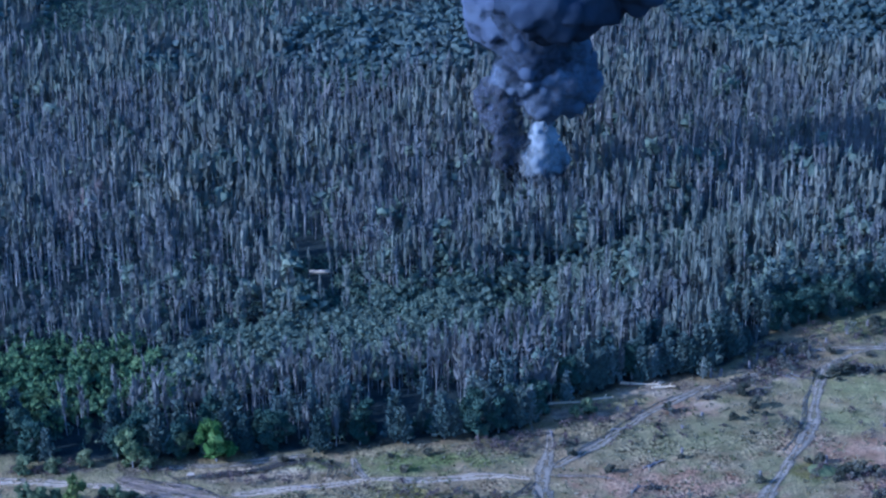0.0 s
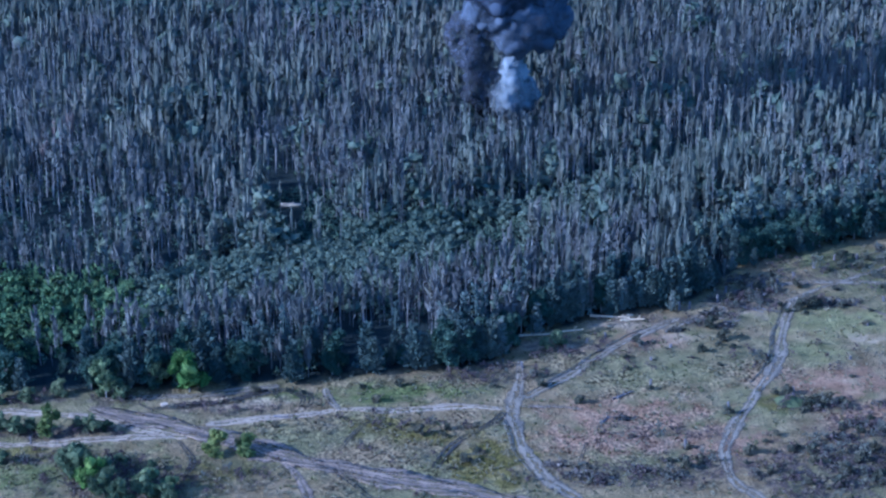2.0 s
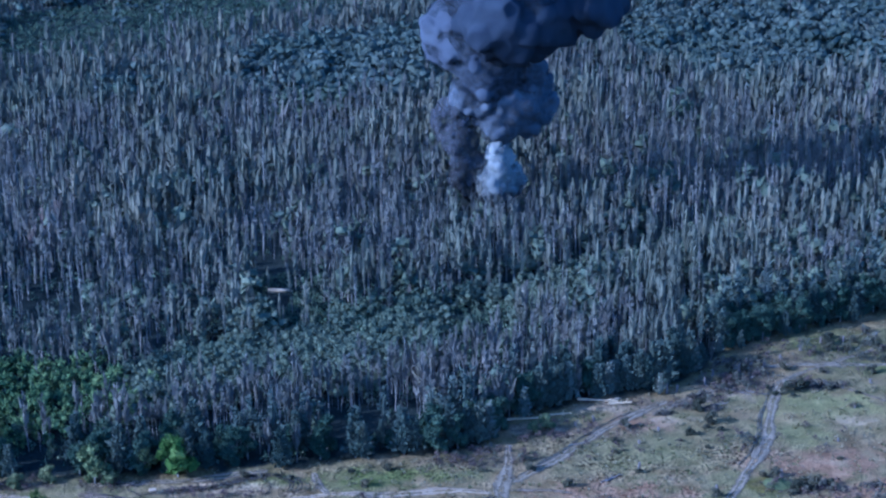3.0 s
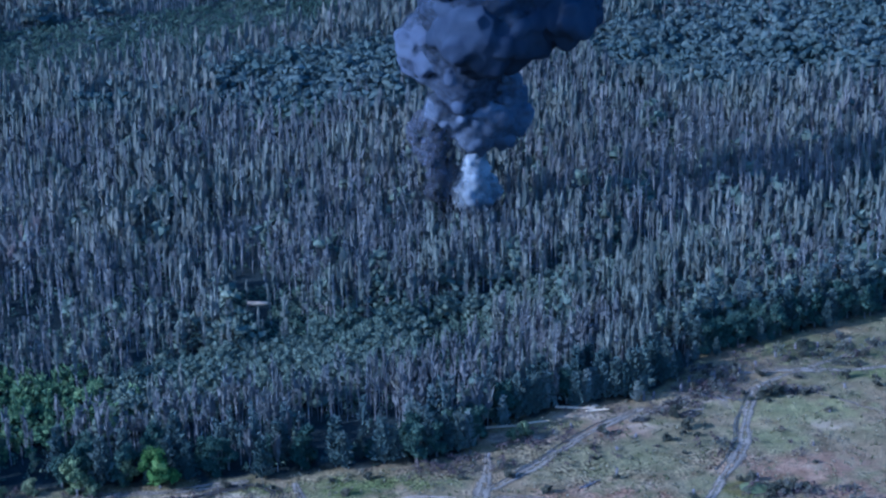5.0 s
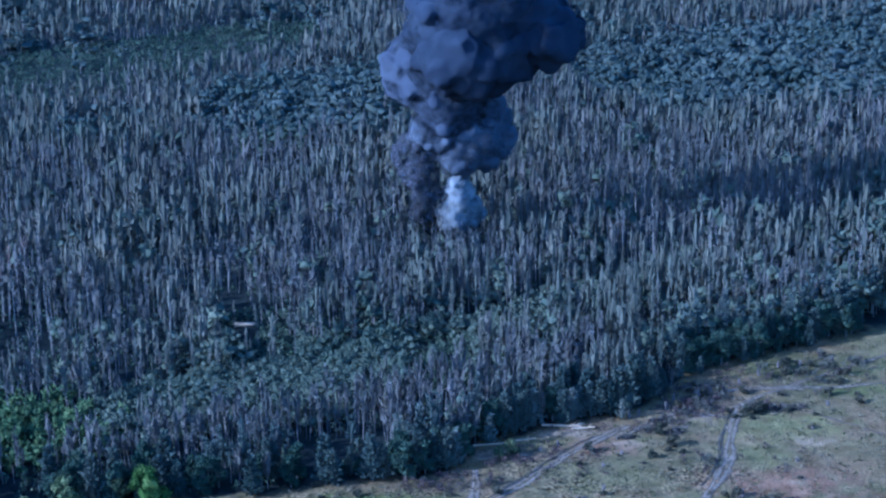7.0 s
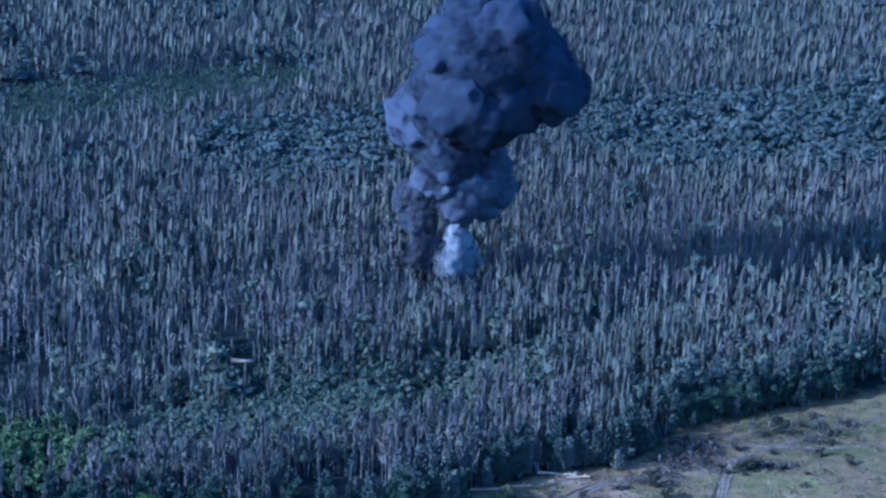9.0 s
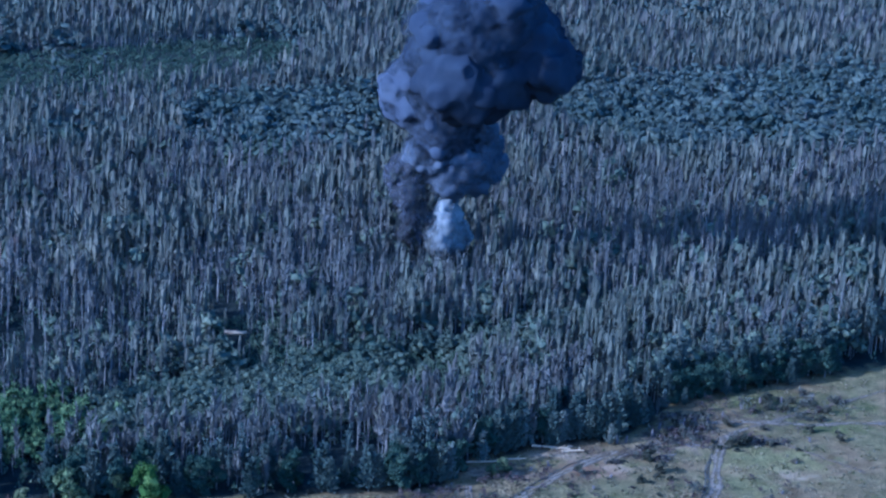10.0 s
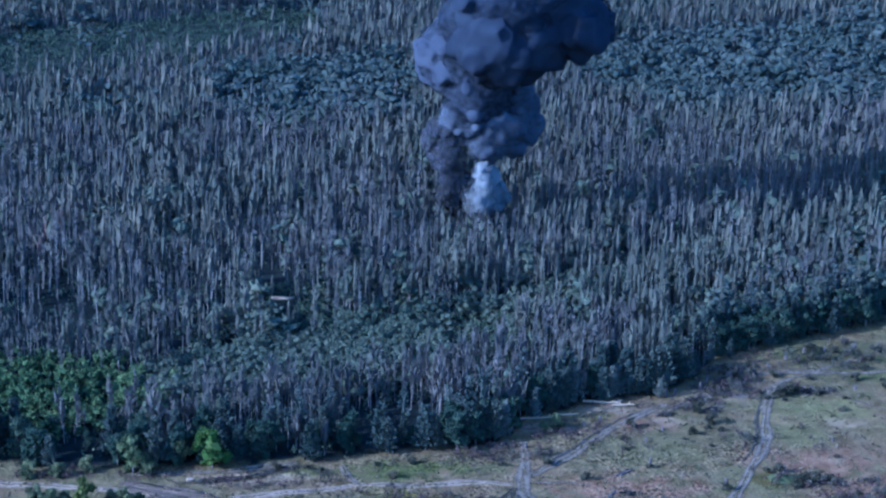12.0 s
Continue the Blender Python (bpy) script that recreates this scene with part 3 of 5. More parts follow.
def strip(name, points, width, profile, material, label, category, wander=0.22, seed=1, kind="structure"):
    """A track along a line: profile is rows of (share of the half width, height over the ground)."""
    line = smooth_line(points)
    rng = np.random.default_rng(seed)
    d = np.gradient(line, axis=0)
    d /= np.linalg.norm(d, axis=1, keepdims=True)
    side = np.stack([-d[:, 1], d[:, 0]], 1)
    n, m = len(line), len(profile)
    ends = np.clip(np.minimum(np.arange(n) + 2, n + 1 - np.arange(n)) / (12.0 if width > 4 else 4.0), 0.12, 1.0)
    verts = np.zeros((n, m, 3))
    t = np.arange(n)
    for k, (s, h) in enumerate(profile):
        half = width / 2 * (1 + wander * (np.sin(t * 0.43 + seed + k) + np.sin(t * 0.17 + 2 * seed)) + rng.normal(0, 0.05, n)) * ends
        xy = line + side * (s * half)[:, None]
        verts[:, k, :2] = xy
        verts[:, k, 2] = rise(xy[:, 0], xy[:, 1]) + h + (rng.normal(0, 0.02, n) if 0 < k < m - 1 else 0)
    i = (np.arange(n - 1)[:, None] * m + np.arange(m - 1)).ravel()
    me = mesh_from(name, verts.reshape(-1, 3), np.stack([i, i + m, i + m + 1, i + 1], 1), material, True)
    share = np.abs(np.array([s for s, _ in profile]))
    verge = np.where(share > 0.97, 1.0, np.where(share > 0.7, 0.28 if material is PALE_SAND else 0.54, np.where(share < 0.1, 0.85 if material is RUT else 0.44, 0.24)))
    if m > 10:
        verge = np.where(share > 0.97, 1.0, np.where(np.arange(m) % 2, 0.42, 0.2))
    wheel = np.where((share > 0.5) & (share < 0.7), 0.75, 0.0) if m < 10 else np.arange(m) % 2 * 0.7
    at = me.attributes.new("wheel", "FLOAT", "POINT")
    at.data.foreach_set("value", np.tile(wheel, n).astype(np.float32))
    at = me.attributes.new("verge", "FLOAT", "POINT")
    at.data.foreach_set("value", np.tile(verge, n).astype(np.float32))
    return tagged(new(name, me), label, category, kind=kind)


RUTTED = [(-1.0, -0.05), (-0.85, 0.06), (-0.6, 0.02), (-0.42, 0.03), (0.0, 0.10), (0.42, 0.03), (0.6, 0.02), (0.85, 0.06), (1.0, -0.05)]
BANK = [(-1.0, -0.12), (-0.5, 0.14), (0.0, 0.24), (0.4, 0.12), (1.0, -0.12)]


def roads():
    sandy = "pale sandy dirt track with wheel ruts"
    rows = [
        ([(-150, 475), (-110.5, 473.8), (-97, 471.6), (-84, 469.4), (-75.6, 463.6), (-66, 459.9)], 3.4, PALE_SAND, sandy),
        ([(-150, 455), (-107, 456.6), (-95, 457.4), (-82.6, 459.5), (-68.9, 460.8)], 3.2, PALE_SAND, sandy),
        ([(-63, 466.5), (-52, 469.2), (-41, 471.1), (-33.4, 473.9), (-20.5, 472.9), (-7.8, 475.2), (3.7, 473.8)], 2.9, PALE_SAND, sandy),
        ([(-37.3, 485.4), (-35.6, 478.5), (-33.0, 473.6)], 2.2, SAND, sandy),
        ([(7.8, 500), (7.5, 486), (6.0, 476.5), (6.3, 466.4), (8.6, 452.4), (13, 439.2), (18.7, 431.1), (24, 422)], 4.2, SAND, sandy),
        ([(8.3, 479.5), (18.3, 490), (29.6, 505.9), (39.8, 517.5), (47.3, 525)], 3.2, SAND, sandy),
        ([(77.4, 536), (72.6, 518.8), (68.8, 499), (62.6, 483.5), (55.6, 465.9), (51.7, 452.1), (52.2, 438.9), (56.6, 430.8), (62, 422)], 3.8, SAND, sandy),
        ([(66, 545), (83.7, 547.3), (102, 547.1), (140, 551)], 2.6, SAND, sandy),
        ([(76.6, 536), (81.5, 538), (91.5, 532.5), (99.3, 525), (110, 515)], 1.3, MUD, "faint earthy track in the meadow"),
        ([(75.2, 534), (83, 542), (92.5, 548.5), (103, 556.5), (130, 575)], 1.8, SAND, sandy),
        ([(4.2, 472), (1.1, 466.4), (-7.6, 455.3), (-11.1, 444.6)], 2.4, RUT, "dark double wheel rut across the meadow"),
        ([(-44.2, 448.8), (-39.8, 439.6), (-37.4, 431.4), (-37, 422)], 2.6, MUD, "earthy double wheel rut across the meadow"),
        ([(-90, 474.5), (-82, 471.2), (-70.8, 465.9), (-57.5, 459.3), (-44.3, 450.5), (-31.7, 444.9), (-19.4, 439.6), (-1.4, 433), (14, 425)],
         8.0, MUD, "broad churned earth road with many ruts"),
        ([(-88, 479.5), (-75.5, 480.8), (-66.4, 481.4), (-56.3, 484.2), (-48, 486)], 3.4, SAND, "faint sandy path beside the trees"),
    ]
    rut = "dark wheel rut in the rough meadow"
    rows += [([(-67.9, 458.4), (-63.6, 448.6), (-64.3, 442.0)], 1.7, RUT, rut), ([(-26, 468), (-29.5, 461.2), (-32.3, 453)], 1.1, RUT, rut),
             ([(-49.9, 482.2), (-46.9, 479.0), (-47.6, 473.0), (-50.2, 471.0)], 0.8, RUT, rut), ([(-79.2, 480.6), (-79, 477.2), (-74.5, 472.4), (-71.6, 470.4)], 0.8, RUT, rut),
             ([(22, 456.5), (20.4, 449.3), (18.6, 440.6)], 0.8, RUT, rut), ([(24.6, 456.5), (23.8, 449.3), (22.9, 440.6)], 0.8, RUT, rut),
             ([(-39, 449), (-31.8, 442.2), (-24, 431)], 1.6, RUT, rut), ([(44.5, 518), (53.3, 526), (63.8, 535)], 2.0, SAND, sandy),
             ([(8, 475), (16.5, 474.5), (22, 472.5)], 1.4, MUD, "faint earthy track in the meadow")]
    for k in range(7):
        rows.append(([(-76 + 1.5 * k, 474.5 + 0.5 * k), (-66 + 1.4 * k, 475.0 + 0.55 * k), (-58 + 1.2 * k, 479.5 + 0.3 * k), (-52 + k, 484)], 1.5, RUT, "thin wheel rut in churned ground"))
    for k in range(4):
        rows.append(([(-46 + 2.2 * k, 483 - 0.4 * k), (-42 + 2.0 * k, 479.5 - 0.3 * k), (-42.5 + 1.8 * k, 474.5)], 1.5, RUT, "thin wheel rut in churned ground"))
    for k, (points, width, material, label) in enumerate(rows):
        lift = 0.012 * k
        profile = [(s, h + lift) for s, h in RUTTED]
        if width > 7:
            profile = [(s, lift + (-0.05 if abs(s) == 1 else 0.07 + 0.05 * (-1) ** j)) for j, s in enumerate((-1, -0.86, -0.79, -0.58, -0.5, -0.41, -0.12, -0.03, 0.05, 0.36, 0.47, 0.52, 0.8, 0.88, 1))]
        strip("road", points, width, profile, material, label, "road", seed=k + 1)
    for k, points in enumerate(([(75.2, 535), (70.4, 518.8), (66.6, 500), (61, 487)], [(9, 482), (17, 491.2), (27.9, 507), (38, 518.5)],
                                [(4.2, 468), (6.4, 452), (10.6, 440)])):
        strip("earth_bank", points, 1.7, BANK, BANK_EARTH, "low dark earth bank along a dirt track", "bank", seed=30 + k, wander=0.4)


# ---------------------------------------------------------------- the forest
def scatter(rng, spacing, y0, y1):
    """Jittered places in the stretch of forest that the flight overlooks."""
    rows = []
    for y in np.arange(y0, y1, spacing):
        xs = np.arange(-0.21 * y - 32, 0.245 * y + 16, spacing)
        rows.append(np.stack([xs, np.full(len(xs), y)], 1))
    p = np.concatenate(rows)
    return p + rng.uniform(-0.48, 0.48, p.shape) * spacing


def forest():
    rng = np.random.default_rng(11)
    belts = [(478, 625, 2.6), (625, 780, 2.95), (780, 970, 3.1), (970, 1215, 3.45)]
    for b, (y0, y1, spacing) in enumerate(belts):
        p = scatter(rng, spacing, y0, y1)
        x, y = p.T
        deep = into_forest(x, y)
        cx, cy = x + 4 * field(x, y, 37.0, 0.3) + rng.normal(0, 2, len(p)), y + 5 * field(x, y, 29.0, 2.3) + rng.normal(0, 3, len(p))
        p = p[(deep > (EDGE_DEPTH + 6.0 * (x < -58) if b == 0 else 1.0)) & ~(inside(FAR_CLEARING, cx, cy) & (rng.uniform(0, 1, len(p)) < 0.97)) & ~((inside(HOLE, x, y) | inside(GAP, x, y)) & (rng.uniform(0, 1, len(p)) < np.where(x > -20, 0.93, np.where(y < 592, 0.95, 0.8))))]
        x, y = p.T
        beyond = past_ride(x, y)
        bare = thinned(x, y) | ((x > 4) & (beyond > 0) & (beyond < 6))
        bare |= (x < -15) & (y > 560) & (y < 700) & (field(x * 0.7, y, 27.0, 4.4) > 0.62)
        sparse = (x < -68) & (y > 552) & (y < 612) & (rng.uniform(0, 1, len(p)) < 0.5)
        p = p[~(sparse | bare & (rng.uniform(0, 1, len(p)) < 0.92))]
        x, y = p.T
        deep = into_forest(x, y)
        jx, jy = x + 5 * field(x, y, 15.0, 0.9) + rng.normal(0, 2.5, len(p)), y + 7 * field(x, y, 19.0, 1.9) + rng.normal(0, 4.0, len(p))
        low, bright = inside(LOW_BAND, jx, jy), inside(BRIGHT_GLADE, jx, jy)
        broad = inside(FAR_BROAD_A, jx, jy) | inside(FAR_BROAD_B, jx, jy) | (inside(RIGHT_BROAD, jx, jy) & (rng.uniform(0, 1, len(p)) < 0.3))
        mood = -0.1 * np.clip(x / 60.0, 0, 1) + np.where(past_ride(x, y) < 0, 0.55 * (x > 5) - 0.45 * ((x < 8) & (y < 560)) + 0.6 * (x > 45), -0.5 * ((x > 0) & (past_ride(x, y) < 60))) + 0.75 * np.clip((y - 720) / 200.0, 0, 1) + field(x, y, 120.0, 1.3) + 0.5 * field(x, y, 37.0, 0.4) + rng.normal(0, 0.45, len(p))
        thin = rng.uniform(0, 1, len(p))
        live = ~low & ~bright & ~broad & ((mood > 0.1) | ((deep < np.where(x < 10, 15, 14)) & (mood > -1.8)))
        some_broad = (broad & (mood > -0.9)) | (low & (mood > -1.6)) | ((((mood > 1.35) & ((x < 5) | (past_ride(x, y) > 0))) | (rng.uniform(0, 1, len(p)) < 0.05)) & ~bright)
        dead = ~live & ~bright & ~some_broad
        open_spot = field(x, y, 29.0, 5.0) > 0.72
        hollow = field(x, y, 21.0, 3.3) + 0.6 * field(x, y, 9.0, 6.1) > 0.62
        dead &= ~((open_spot | hollow) & (thin < 0.7))
        live &= ~(hollow & (thin < 0.6))
        size = rng.normal(1.0, 0.22, len(p)).clip(0.45, 1.5)
        size *= np.where(y < 590, 0.9, np.where(y > 780, 0.92, 1.0))
        place = np.column_stack([p, size])
        n_dead, n_live, n_lobes = (18, 10, 6, 4)[b], (17, 10, 6, 4)[b], (6, 5, 4, 3)[b]
        n_spray = (32, 16, 8, 6)[b]
        body = (0.55, 0.8, 1.0, 1.1)[b]
        snag = dead & (rng.uniform(0, 1, len(p)) < (np.where((x < 10) & (y < 570), 0.3, 0.5) if b < 2 else 0.0)) & ~((x < -68) & (y < 560))
        if snag.any():
            planted("bare_pines", place[snag], [snag_shape(150 + k, 10.8 + 0.6 * k, 8 - 3 * b) for k in range(6)], [PALE_BARK, PINE_DEAD],
                    "slim dead pines with long bare pale stems and thin tops", "pine forest", 61 + b)
        dead &= ~snag
        planted("withered_pines", place[dead], [pine_shape(100 + k, n_dead, False, 10.6 + 0.6 * k, limbs=(3, 1, 0, 0)[b], body=body) for k in range(6)], [GREY_BARK, PINE_DEAD],
                "slim withered grey pines with bare stems in dense stand", "pine forest", 1 + b)
        green = live & ~some_broad
        # Pines near the edge that get the needles with shade painted in.
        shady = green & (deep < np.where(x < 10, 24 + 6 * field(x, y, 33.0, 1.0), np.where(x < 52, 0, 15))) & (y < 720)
        planted("pines", place[green & ~shady], [pine_shape(200 + k, n_live, True, 11.5 + 0.5 * k, wide=rng.uniform(0.062, 0.09) if b == 0 else None, sides=(5, 4, 3, 3)[b], limbs=(2, 0, 0, 0)[b], body=(0.7, 0.85, 1.0, 1.1)[b]) for k in range(5)], [BROWN_BARK, PINE_LIVE],
                "dark blue-green pines standing in dense forest", "pine forest", 11 + b)
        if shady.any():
            planted("edge_pines", place[shady], [pine_shape(220 + k, 40, True, 11.5 + 0.5 * k, rng.uniform(0.24, 0.42), 0.10, 4, 0, 3, 0.6) for k in range(5)], [BROWN_BARK, PINE_SHADED],
                    "bushy pines behind the forest edge, coloured darker for the shade there", "pine forest", 15 + b)
        some_broad &= rng.uniform(0, 1, len(p)) < (0.8 if b == 0 else 0.6)
        tall = place[some_broad].copy()
        tall[:, 2] *= np.where(low[some_broad], 0.52, 1.0)
        if b == 0:
            q = scatter(rng, 2.3, 510, 660)
            q = q[inside(LOW_BAND, q[:, 0] + rng.normal(0, 2.5, len(q)), q[:, 1] + rng.normal(0, 3.0, len(q))) & ~inside(HOLE, q[:, 0], q[:, 1]) & ~inside(GAP, q[:, 0], q[:, 1]) & ~thinned(q[:, 0], q[:, 1])]
            planted("low_thicket", np.column_stack([q, rng.uniform(0.65, 1.35, len(q))]), [broad_shape(330 + k, 20, 3.9, 0.52, 0.02, 0.14, 4) for k in range(5)], [BROWN_BARK, BROAD],
                    "low grey-green broad-leaved thicket along a forest strip", "thicket", 45)
        planted("broadleaf_trees", tall, [broad_shape(300 + k, n_spray, 8.2 + 0.5 * k, 0.44, 0.1, (0.10, 0.11, 0.13, 0.14)[b], n_lobes) for k in range(5)], [BROWN_BARK, BROAD if b < 2 else BROAD_HAZED],
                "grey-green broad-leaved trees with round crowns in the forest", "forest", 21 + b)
        if bright.any():
            q = scatter(rng, 2.5, 485, 560)
            q = q[inside(BRIGHT_GLADE, q[:, 0] + rng.normal(0, 3, len(q)), q[:, 1] + rng.normal(0, 4, len(q))) & (into_forest(q[:, 0], q[:, 1]) > 14)]
            planted("young_trees", np.column_stack([q, rng.uniform(0.55, 1.25, len(q))]), [broad_shape(400 + k, 40, 3.0 + 0.8 * k, 0.48, 0.05, 0.13) for k in range(4)], [BROWN_BARK, BRIGHT],
                    "low bright green young broad-leaved trees in a glade", "thicket", 31 + b)
        if b > 1:
            q = scatter(rng, 2.6, y0, y1)
            q = q[inside(FAR_CLEARING, q[:, 0], q[:, 1])]
            planted("clearing_shrubs", np.column_stack([q, rng.uniform(0.5, 1.2, len(q))]), [broad_shape(600 + k, 9, 2.4, 0.75, 0.0, 0.4, 3, False) for k in range(3)],
                    [BROWN_BARK, CLEARING], "low green shrubs in a far forest clearing", "shrubs", 51 + b)
        if b == 0:
            q = scatter(rng, 1.7, 540, 620)
            q = q[(inside(HOLE, q[:, 0], q[:, 1]) | inside(GAP, q[:, 0], q[:, 1])) & (np.hypot((q[:, 0] + 54) / 4.5, (q[:, 1] - 598) / 7) > 1)]
            planted("gap_shrubs", np.column_stack([q, rng.uniform(0.4, 1.1, len(q))]), [broad_shape(640 + k, 24, 1.8, 0.7, 0.0, 0.26, 4, False) for k in range(3)],
                    [BROWN_BARK, SHRUB], "dark low shrubs in a gap of the forest", "shrubs", 55)
        # undergrowth between the stems
        if b > 1:
            continue
        q = scatter(rng, spacing * 2.2, y0, y1)
        x, y = q.T
        q = q[(into_forest(x, y) > 5.0) & ~inside(HOLE, x, y) & ~(thinned(x, y) & (rng.uniform(0, 1, len(q)) < 0.5)) & (np.hypot((x + 54) / 5, (y - 598) / 8) > 1)]
        planted("undergrowth", np.column_stack([q, rng.uniform(0.6, 1.3, len(q))]), [broad_shape(500 + k, 12, 2.6, 0.6, 0.0, 0.3, 4, False) for k in range(4)],
                [BROWN_BARK, SHRUB], "dark leafy undergrowth between the tree stems", "undergrowth", 41 + b)


EDGE_DEPTH = 9.0


def single_tree(kind, seed):
    """A tree of its own with stem and crown: made once far below the list of copies, then copied."""
    if kind == "pine":
        v, f, s = pine_shape(seed, 340, True, 11.5, 0.06, 0.2, 7, 60, 3, 1.0)
        mats, label, cat = (BROWN_BARK, PINE_ONE), "dark blue-green pine at the forest edge", "pine tree"
    elif kind == "spruce":
        v, f, s = pine_shape(seed, 220, True, 10.0, 0.04, 0.24, 7, 60, 3, 0.85)
        mats, label, cat = (BROWN_BARK, SPRUCE_ONE), "grey-green conical young pine standing before the forest edge", "pine tree"
    elif kind == "dead":
        v, f, s = pine_shape(seed, 44, False, 11.5, 0.3, 0.12, 5, 40, 8)
        mats, label, cat = (GREY_BARK, DEAD_ONE), "slim withered grey pine at the forest edge", "pine tree"
    else:
        v, f, s = broad_shape(seed, 620, 9.5, 0.36, -0.12, 0.062, 11)
        mats, label, cat = (BROWN_BARK, BROAD_ONE), "dark green broad-leaved tree at the forest edge", "tree"
    ob = thing({"pine": "pine_tree", "spruce": "young_pine_tree", "dead": "withered_pine_tree"}.get(kind, "broadleaf_tree"), label, cat, group="trees along the forest edge")
    for slot, name in ((0, "trunk"), (1, "crown")):
        part(name, split_mesh(name, v, f[s == slot], mats[slot]), ob)
    return ob


def rusty_pines():
    for k, (x, y) in enumerate([(-125, 648), (-127, 645), (-124, 651), (-126, 622)]):
        v, f, s = pine_shape(760 + k, 40, False, 11.5 + 0.7 * k, 0.35, 0.11, 5, 0, 6)
        ob = thing("rusty_pine_tree", "dying pine with rust-brown needles among grey pines", "pine tree", pose(x, y, up(x, y) - 0.05, 0, 0, 80 * k), "rust-brown pines in the forest")
        part("trunk", split_mesh("trunk", v, f[s == 0], GREY_BARK), ob)
        part("crown", split_mesh("crown", v, f[s == 1], RUST_ONE), ob)


def split_mesh(name, v, f, material):
    used, back = np.unique(f, return_inverse=True)
    return tri_mesh(name, v[used], back.reshape(-1, 3), [material])


def edge_trees():
    rng = np.random.default_rng(5)
    first = {}
    p = scatter(rng, 4.1, 478, 600)
    deep = into_forest(p[:, 0], p[:, 1])
    deep = deep + 5.0 * field(p[:, 0], p[:, 1], 17.0, 0.7)
    p = p[(deep > 0.5) & (deep < EDGE_DEPTH + 2.5 + 6.0 * (p[:, 0] < -58)) & (p[:, 0] > -128) & (p[:, 0] < 118)]
    p = p[~((p[:, 0] < -58) & (rng.uniform(0, 1, len(p)) < 0.45))]
    front = np.array([(x, np.interp(x, [e[0] for e in EDGE], [e[1] for e in EDGE]) - rng.uniform(0.5, 6.0)) for x in np.arange(-10, 112, 4.2) + rng.uniform(-2, 2, 30)])
    p = np.concatenate([p, front[(rng.uniform(0, 1, len(front)) < 0.75) & (front[:, 0] > 44) & (front[:, 0] < 62)]])
    wall = np.arange(-4, 117, 2.5)
    wall = np.column_stack([wall, np.interp(wall, [e[0] for e in EDGE], [e[1] for e in EDGE]) + rng.uniform(1.5, 5.0, len(wall))])
    p = np.concatenate([p[rng.uniform(0, 1, len(p)) > 0.5 * thinned(p[:, 0], p[:, 1])], wall])
    for x, y in p:
        roll = 0.0 if into_forest(x, y) < 0 else rng.uniform() + 0.25 * math.sin(x * 0.11)
        kind = "pine" if roll < (0.42 if x < 15 else 0.85 if x < 66 else 0.25) else "broad" if roll < 1.0 or x > 66 or x < -50 else "dead"
        if -12 < x < 66 and rng.uniform() < (0.85 if into_forest(x, y) < 0.5 else 0.25 if into_forest(x, y) < 5 else 0.0):
            kind = "spruce"
        key = (kind, int(rng.integers(0, 4)))
        size = float(rng.uniform(0.72, 1.12) if x < -4 else rng.uniform(0.78, 1.08)) if into_forest(x, y) > 0 else float(rng.uniform(0.4, 0.85))
        size *= 0.55 if thinned(np.float64(x), np.float64(y)) else 1.0
        m = pose(x, y, up(x, y) - 0.05, 0, 0, rng.uniform(0, 360))
        if key not in first:
            first[key] = single_tree(kind, 700 + 10 * key[1] + len(kind))
            first[key].matrix_basis = m @ Matrix.Scale(size, 4)
        else:
            copy_thing(first[key], m).scale = (size,) * 3


def bush(x, y, height, wide, material, label, seed, name="bush", count=420, spray=0.12):
    ob = thing(name, label, "bush", pose(x, y, up(x, y) - 0.05, 0, 0, seed * 37))
    v, f, s = broad_shape(seed, int(count * 1.3), height, wide * 1.12, -0.1, spray * 0.6, 12)
    for slot, what, mat in ((0, "stem", BROWN_BARK), (1, "foliage", material)):
        part(what, split_mesh(what, v, f[s == slot], mat), ob)
    return ob


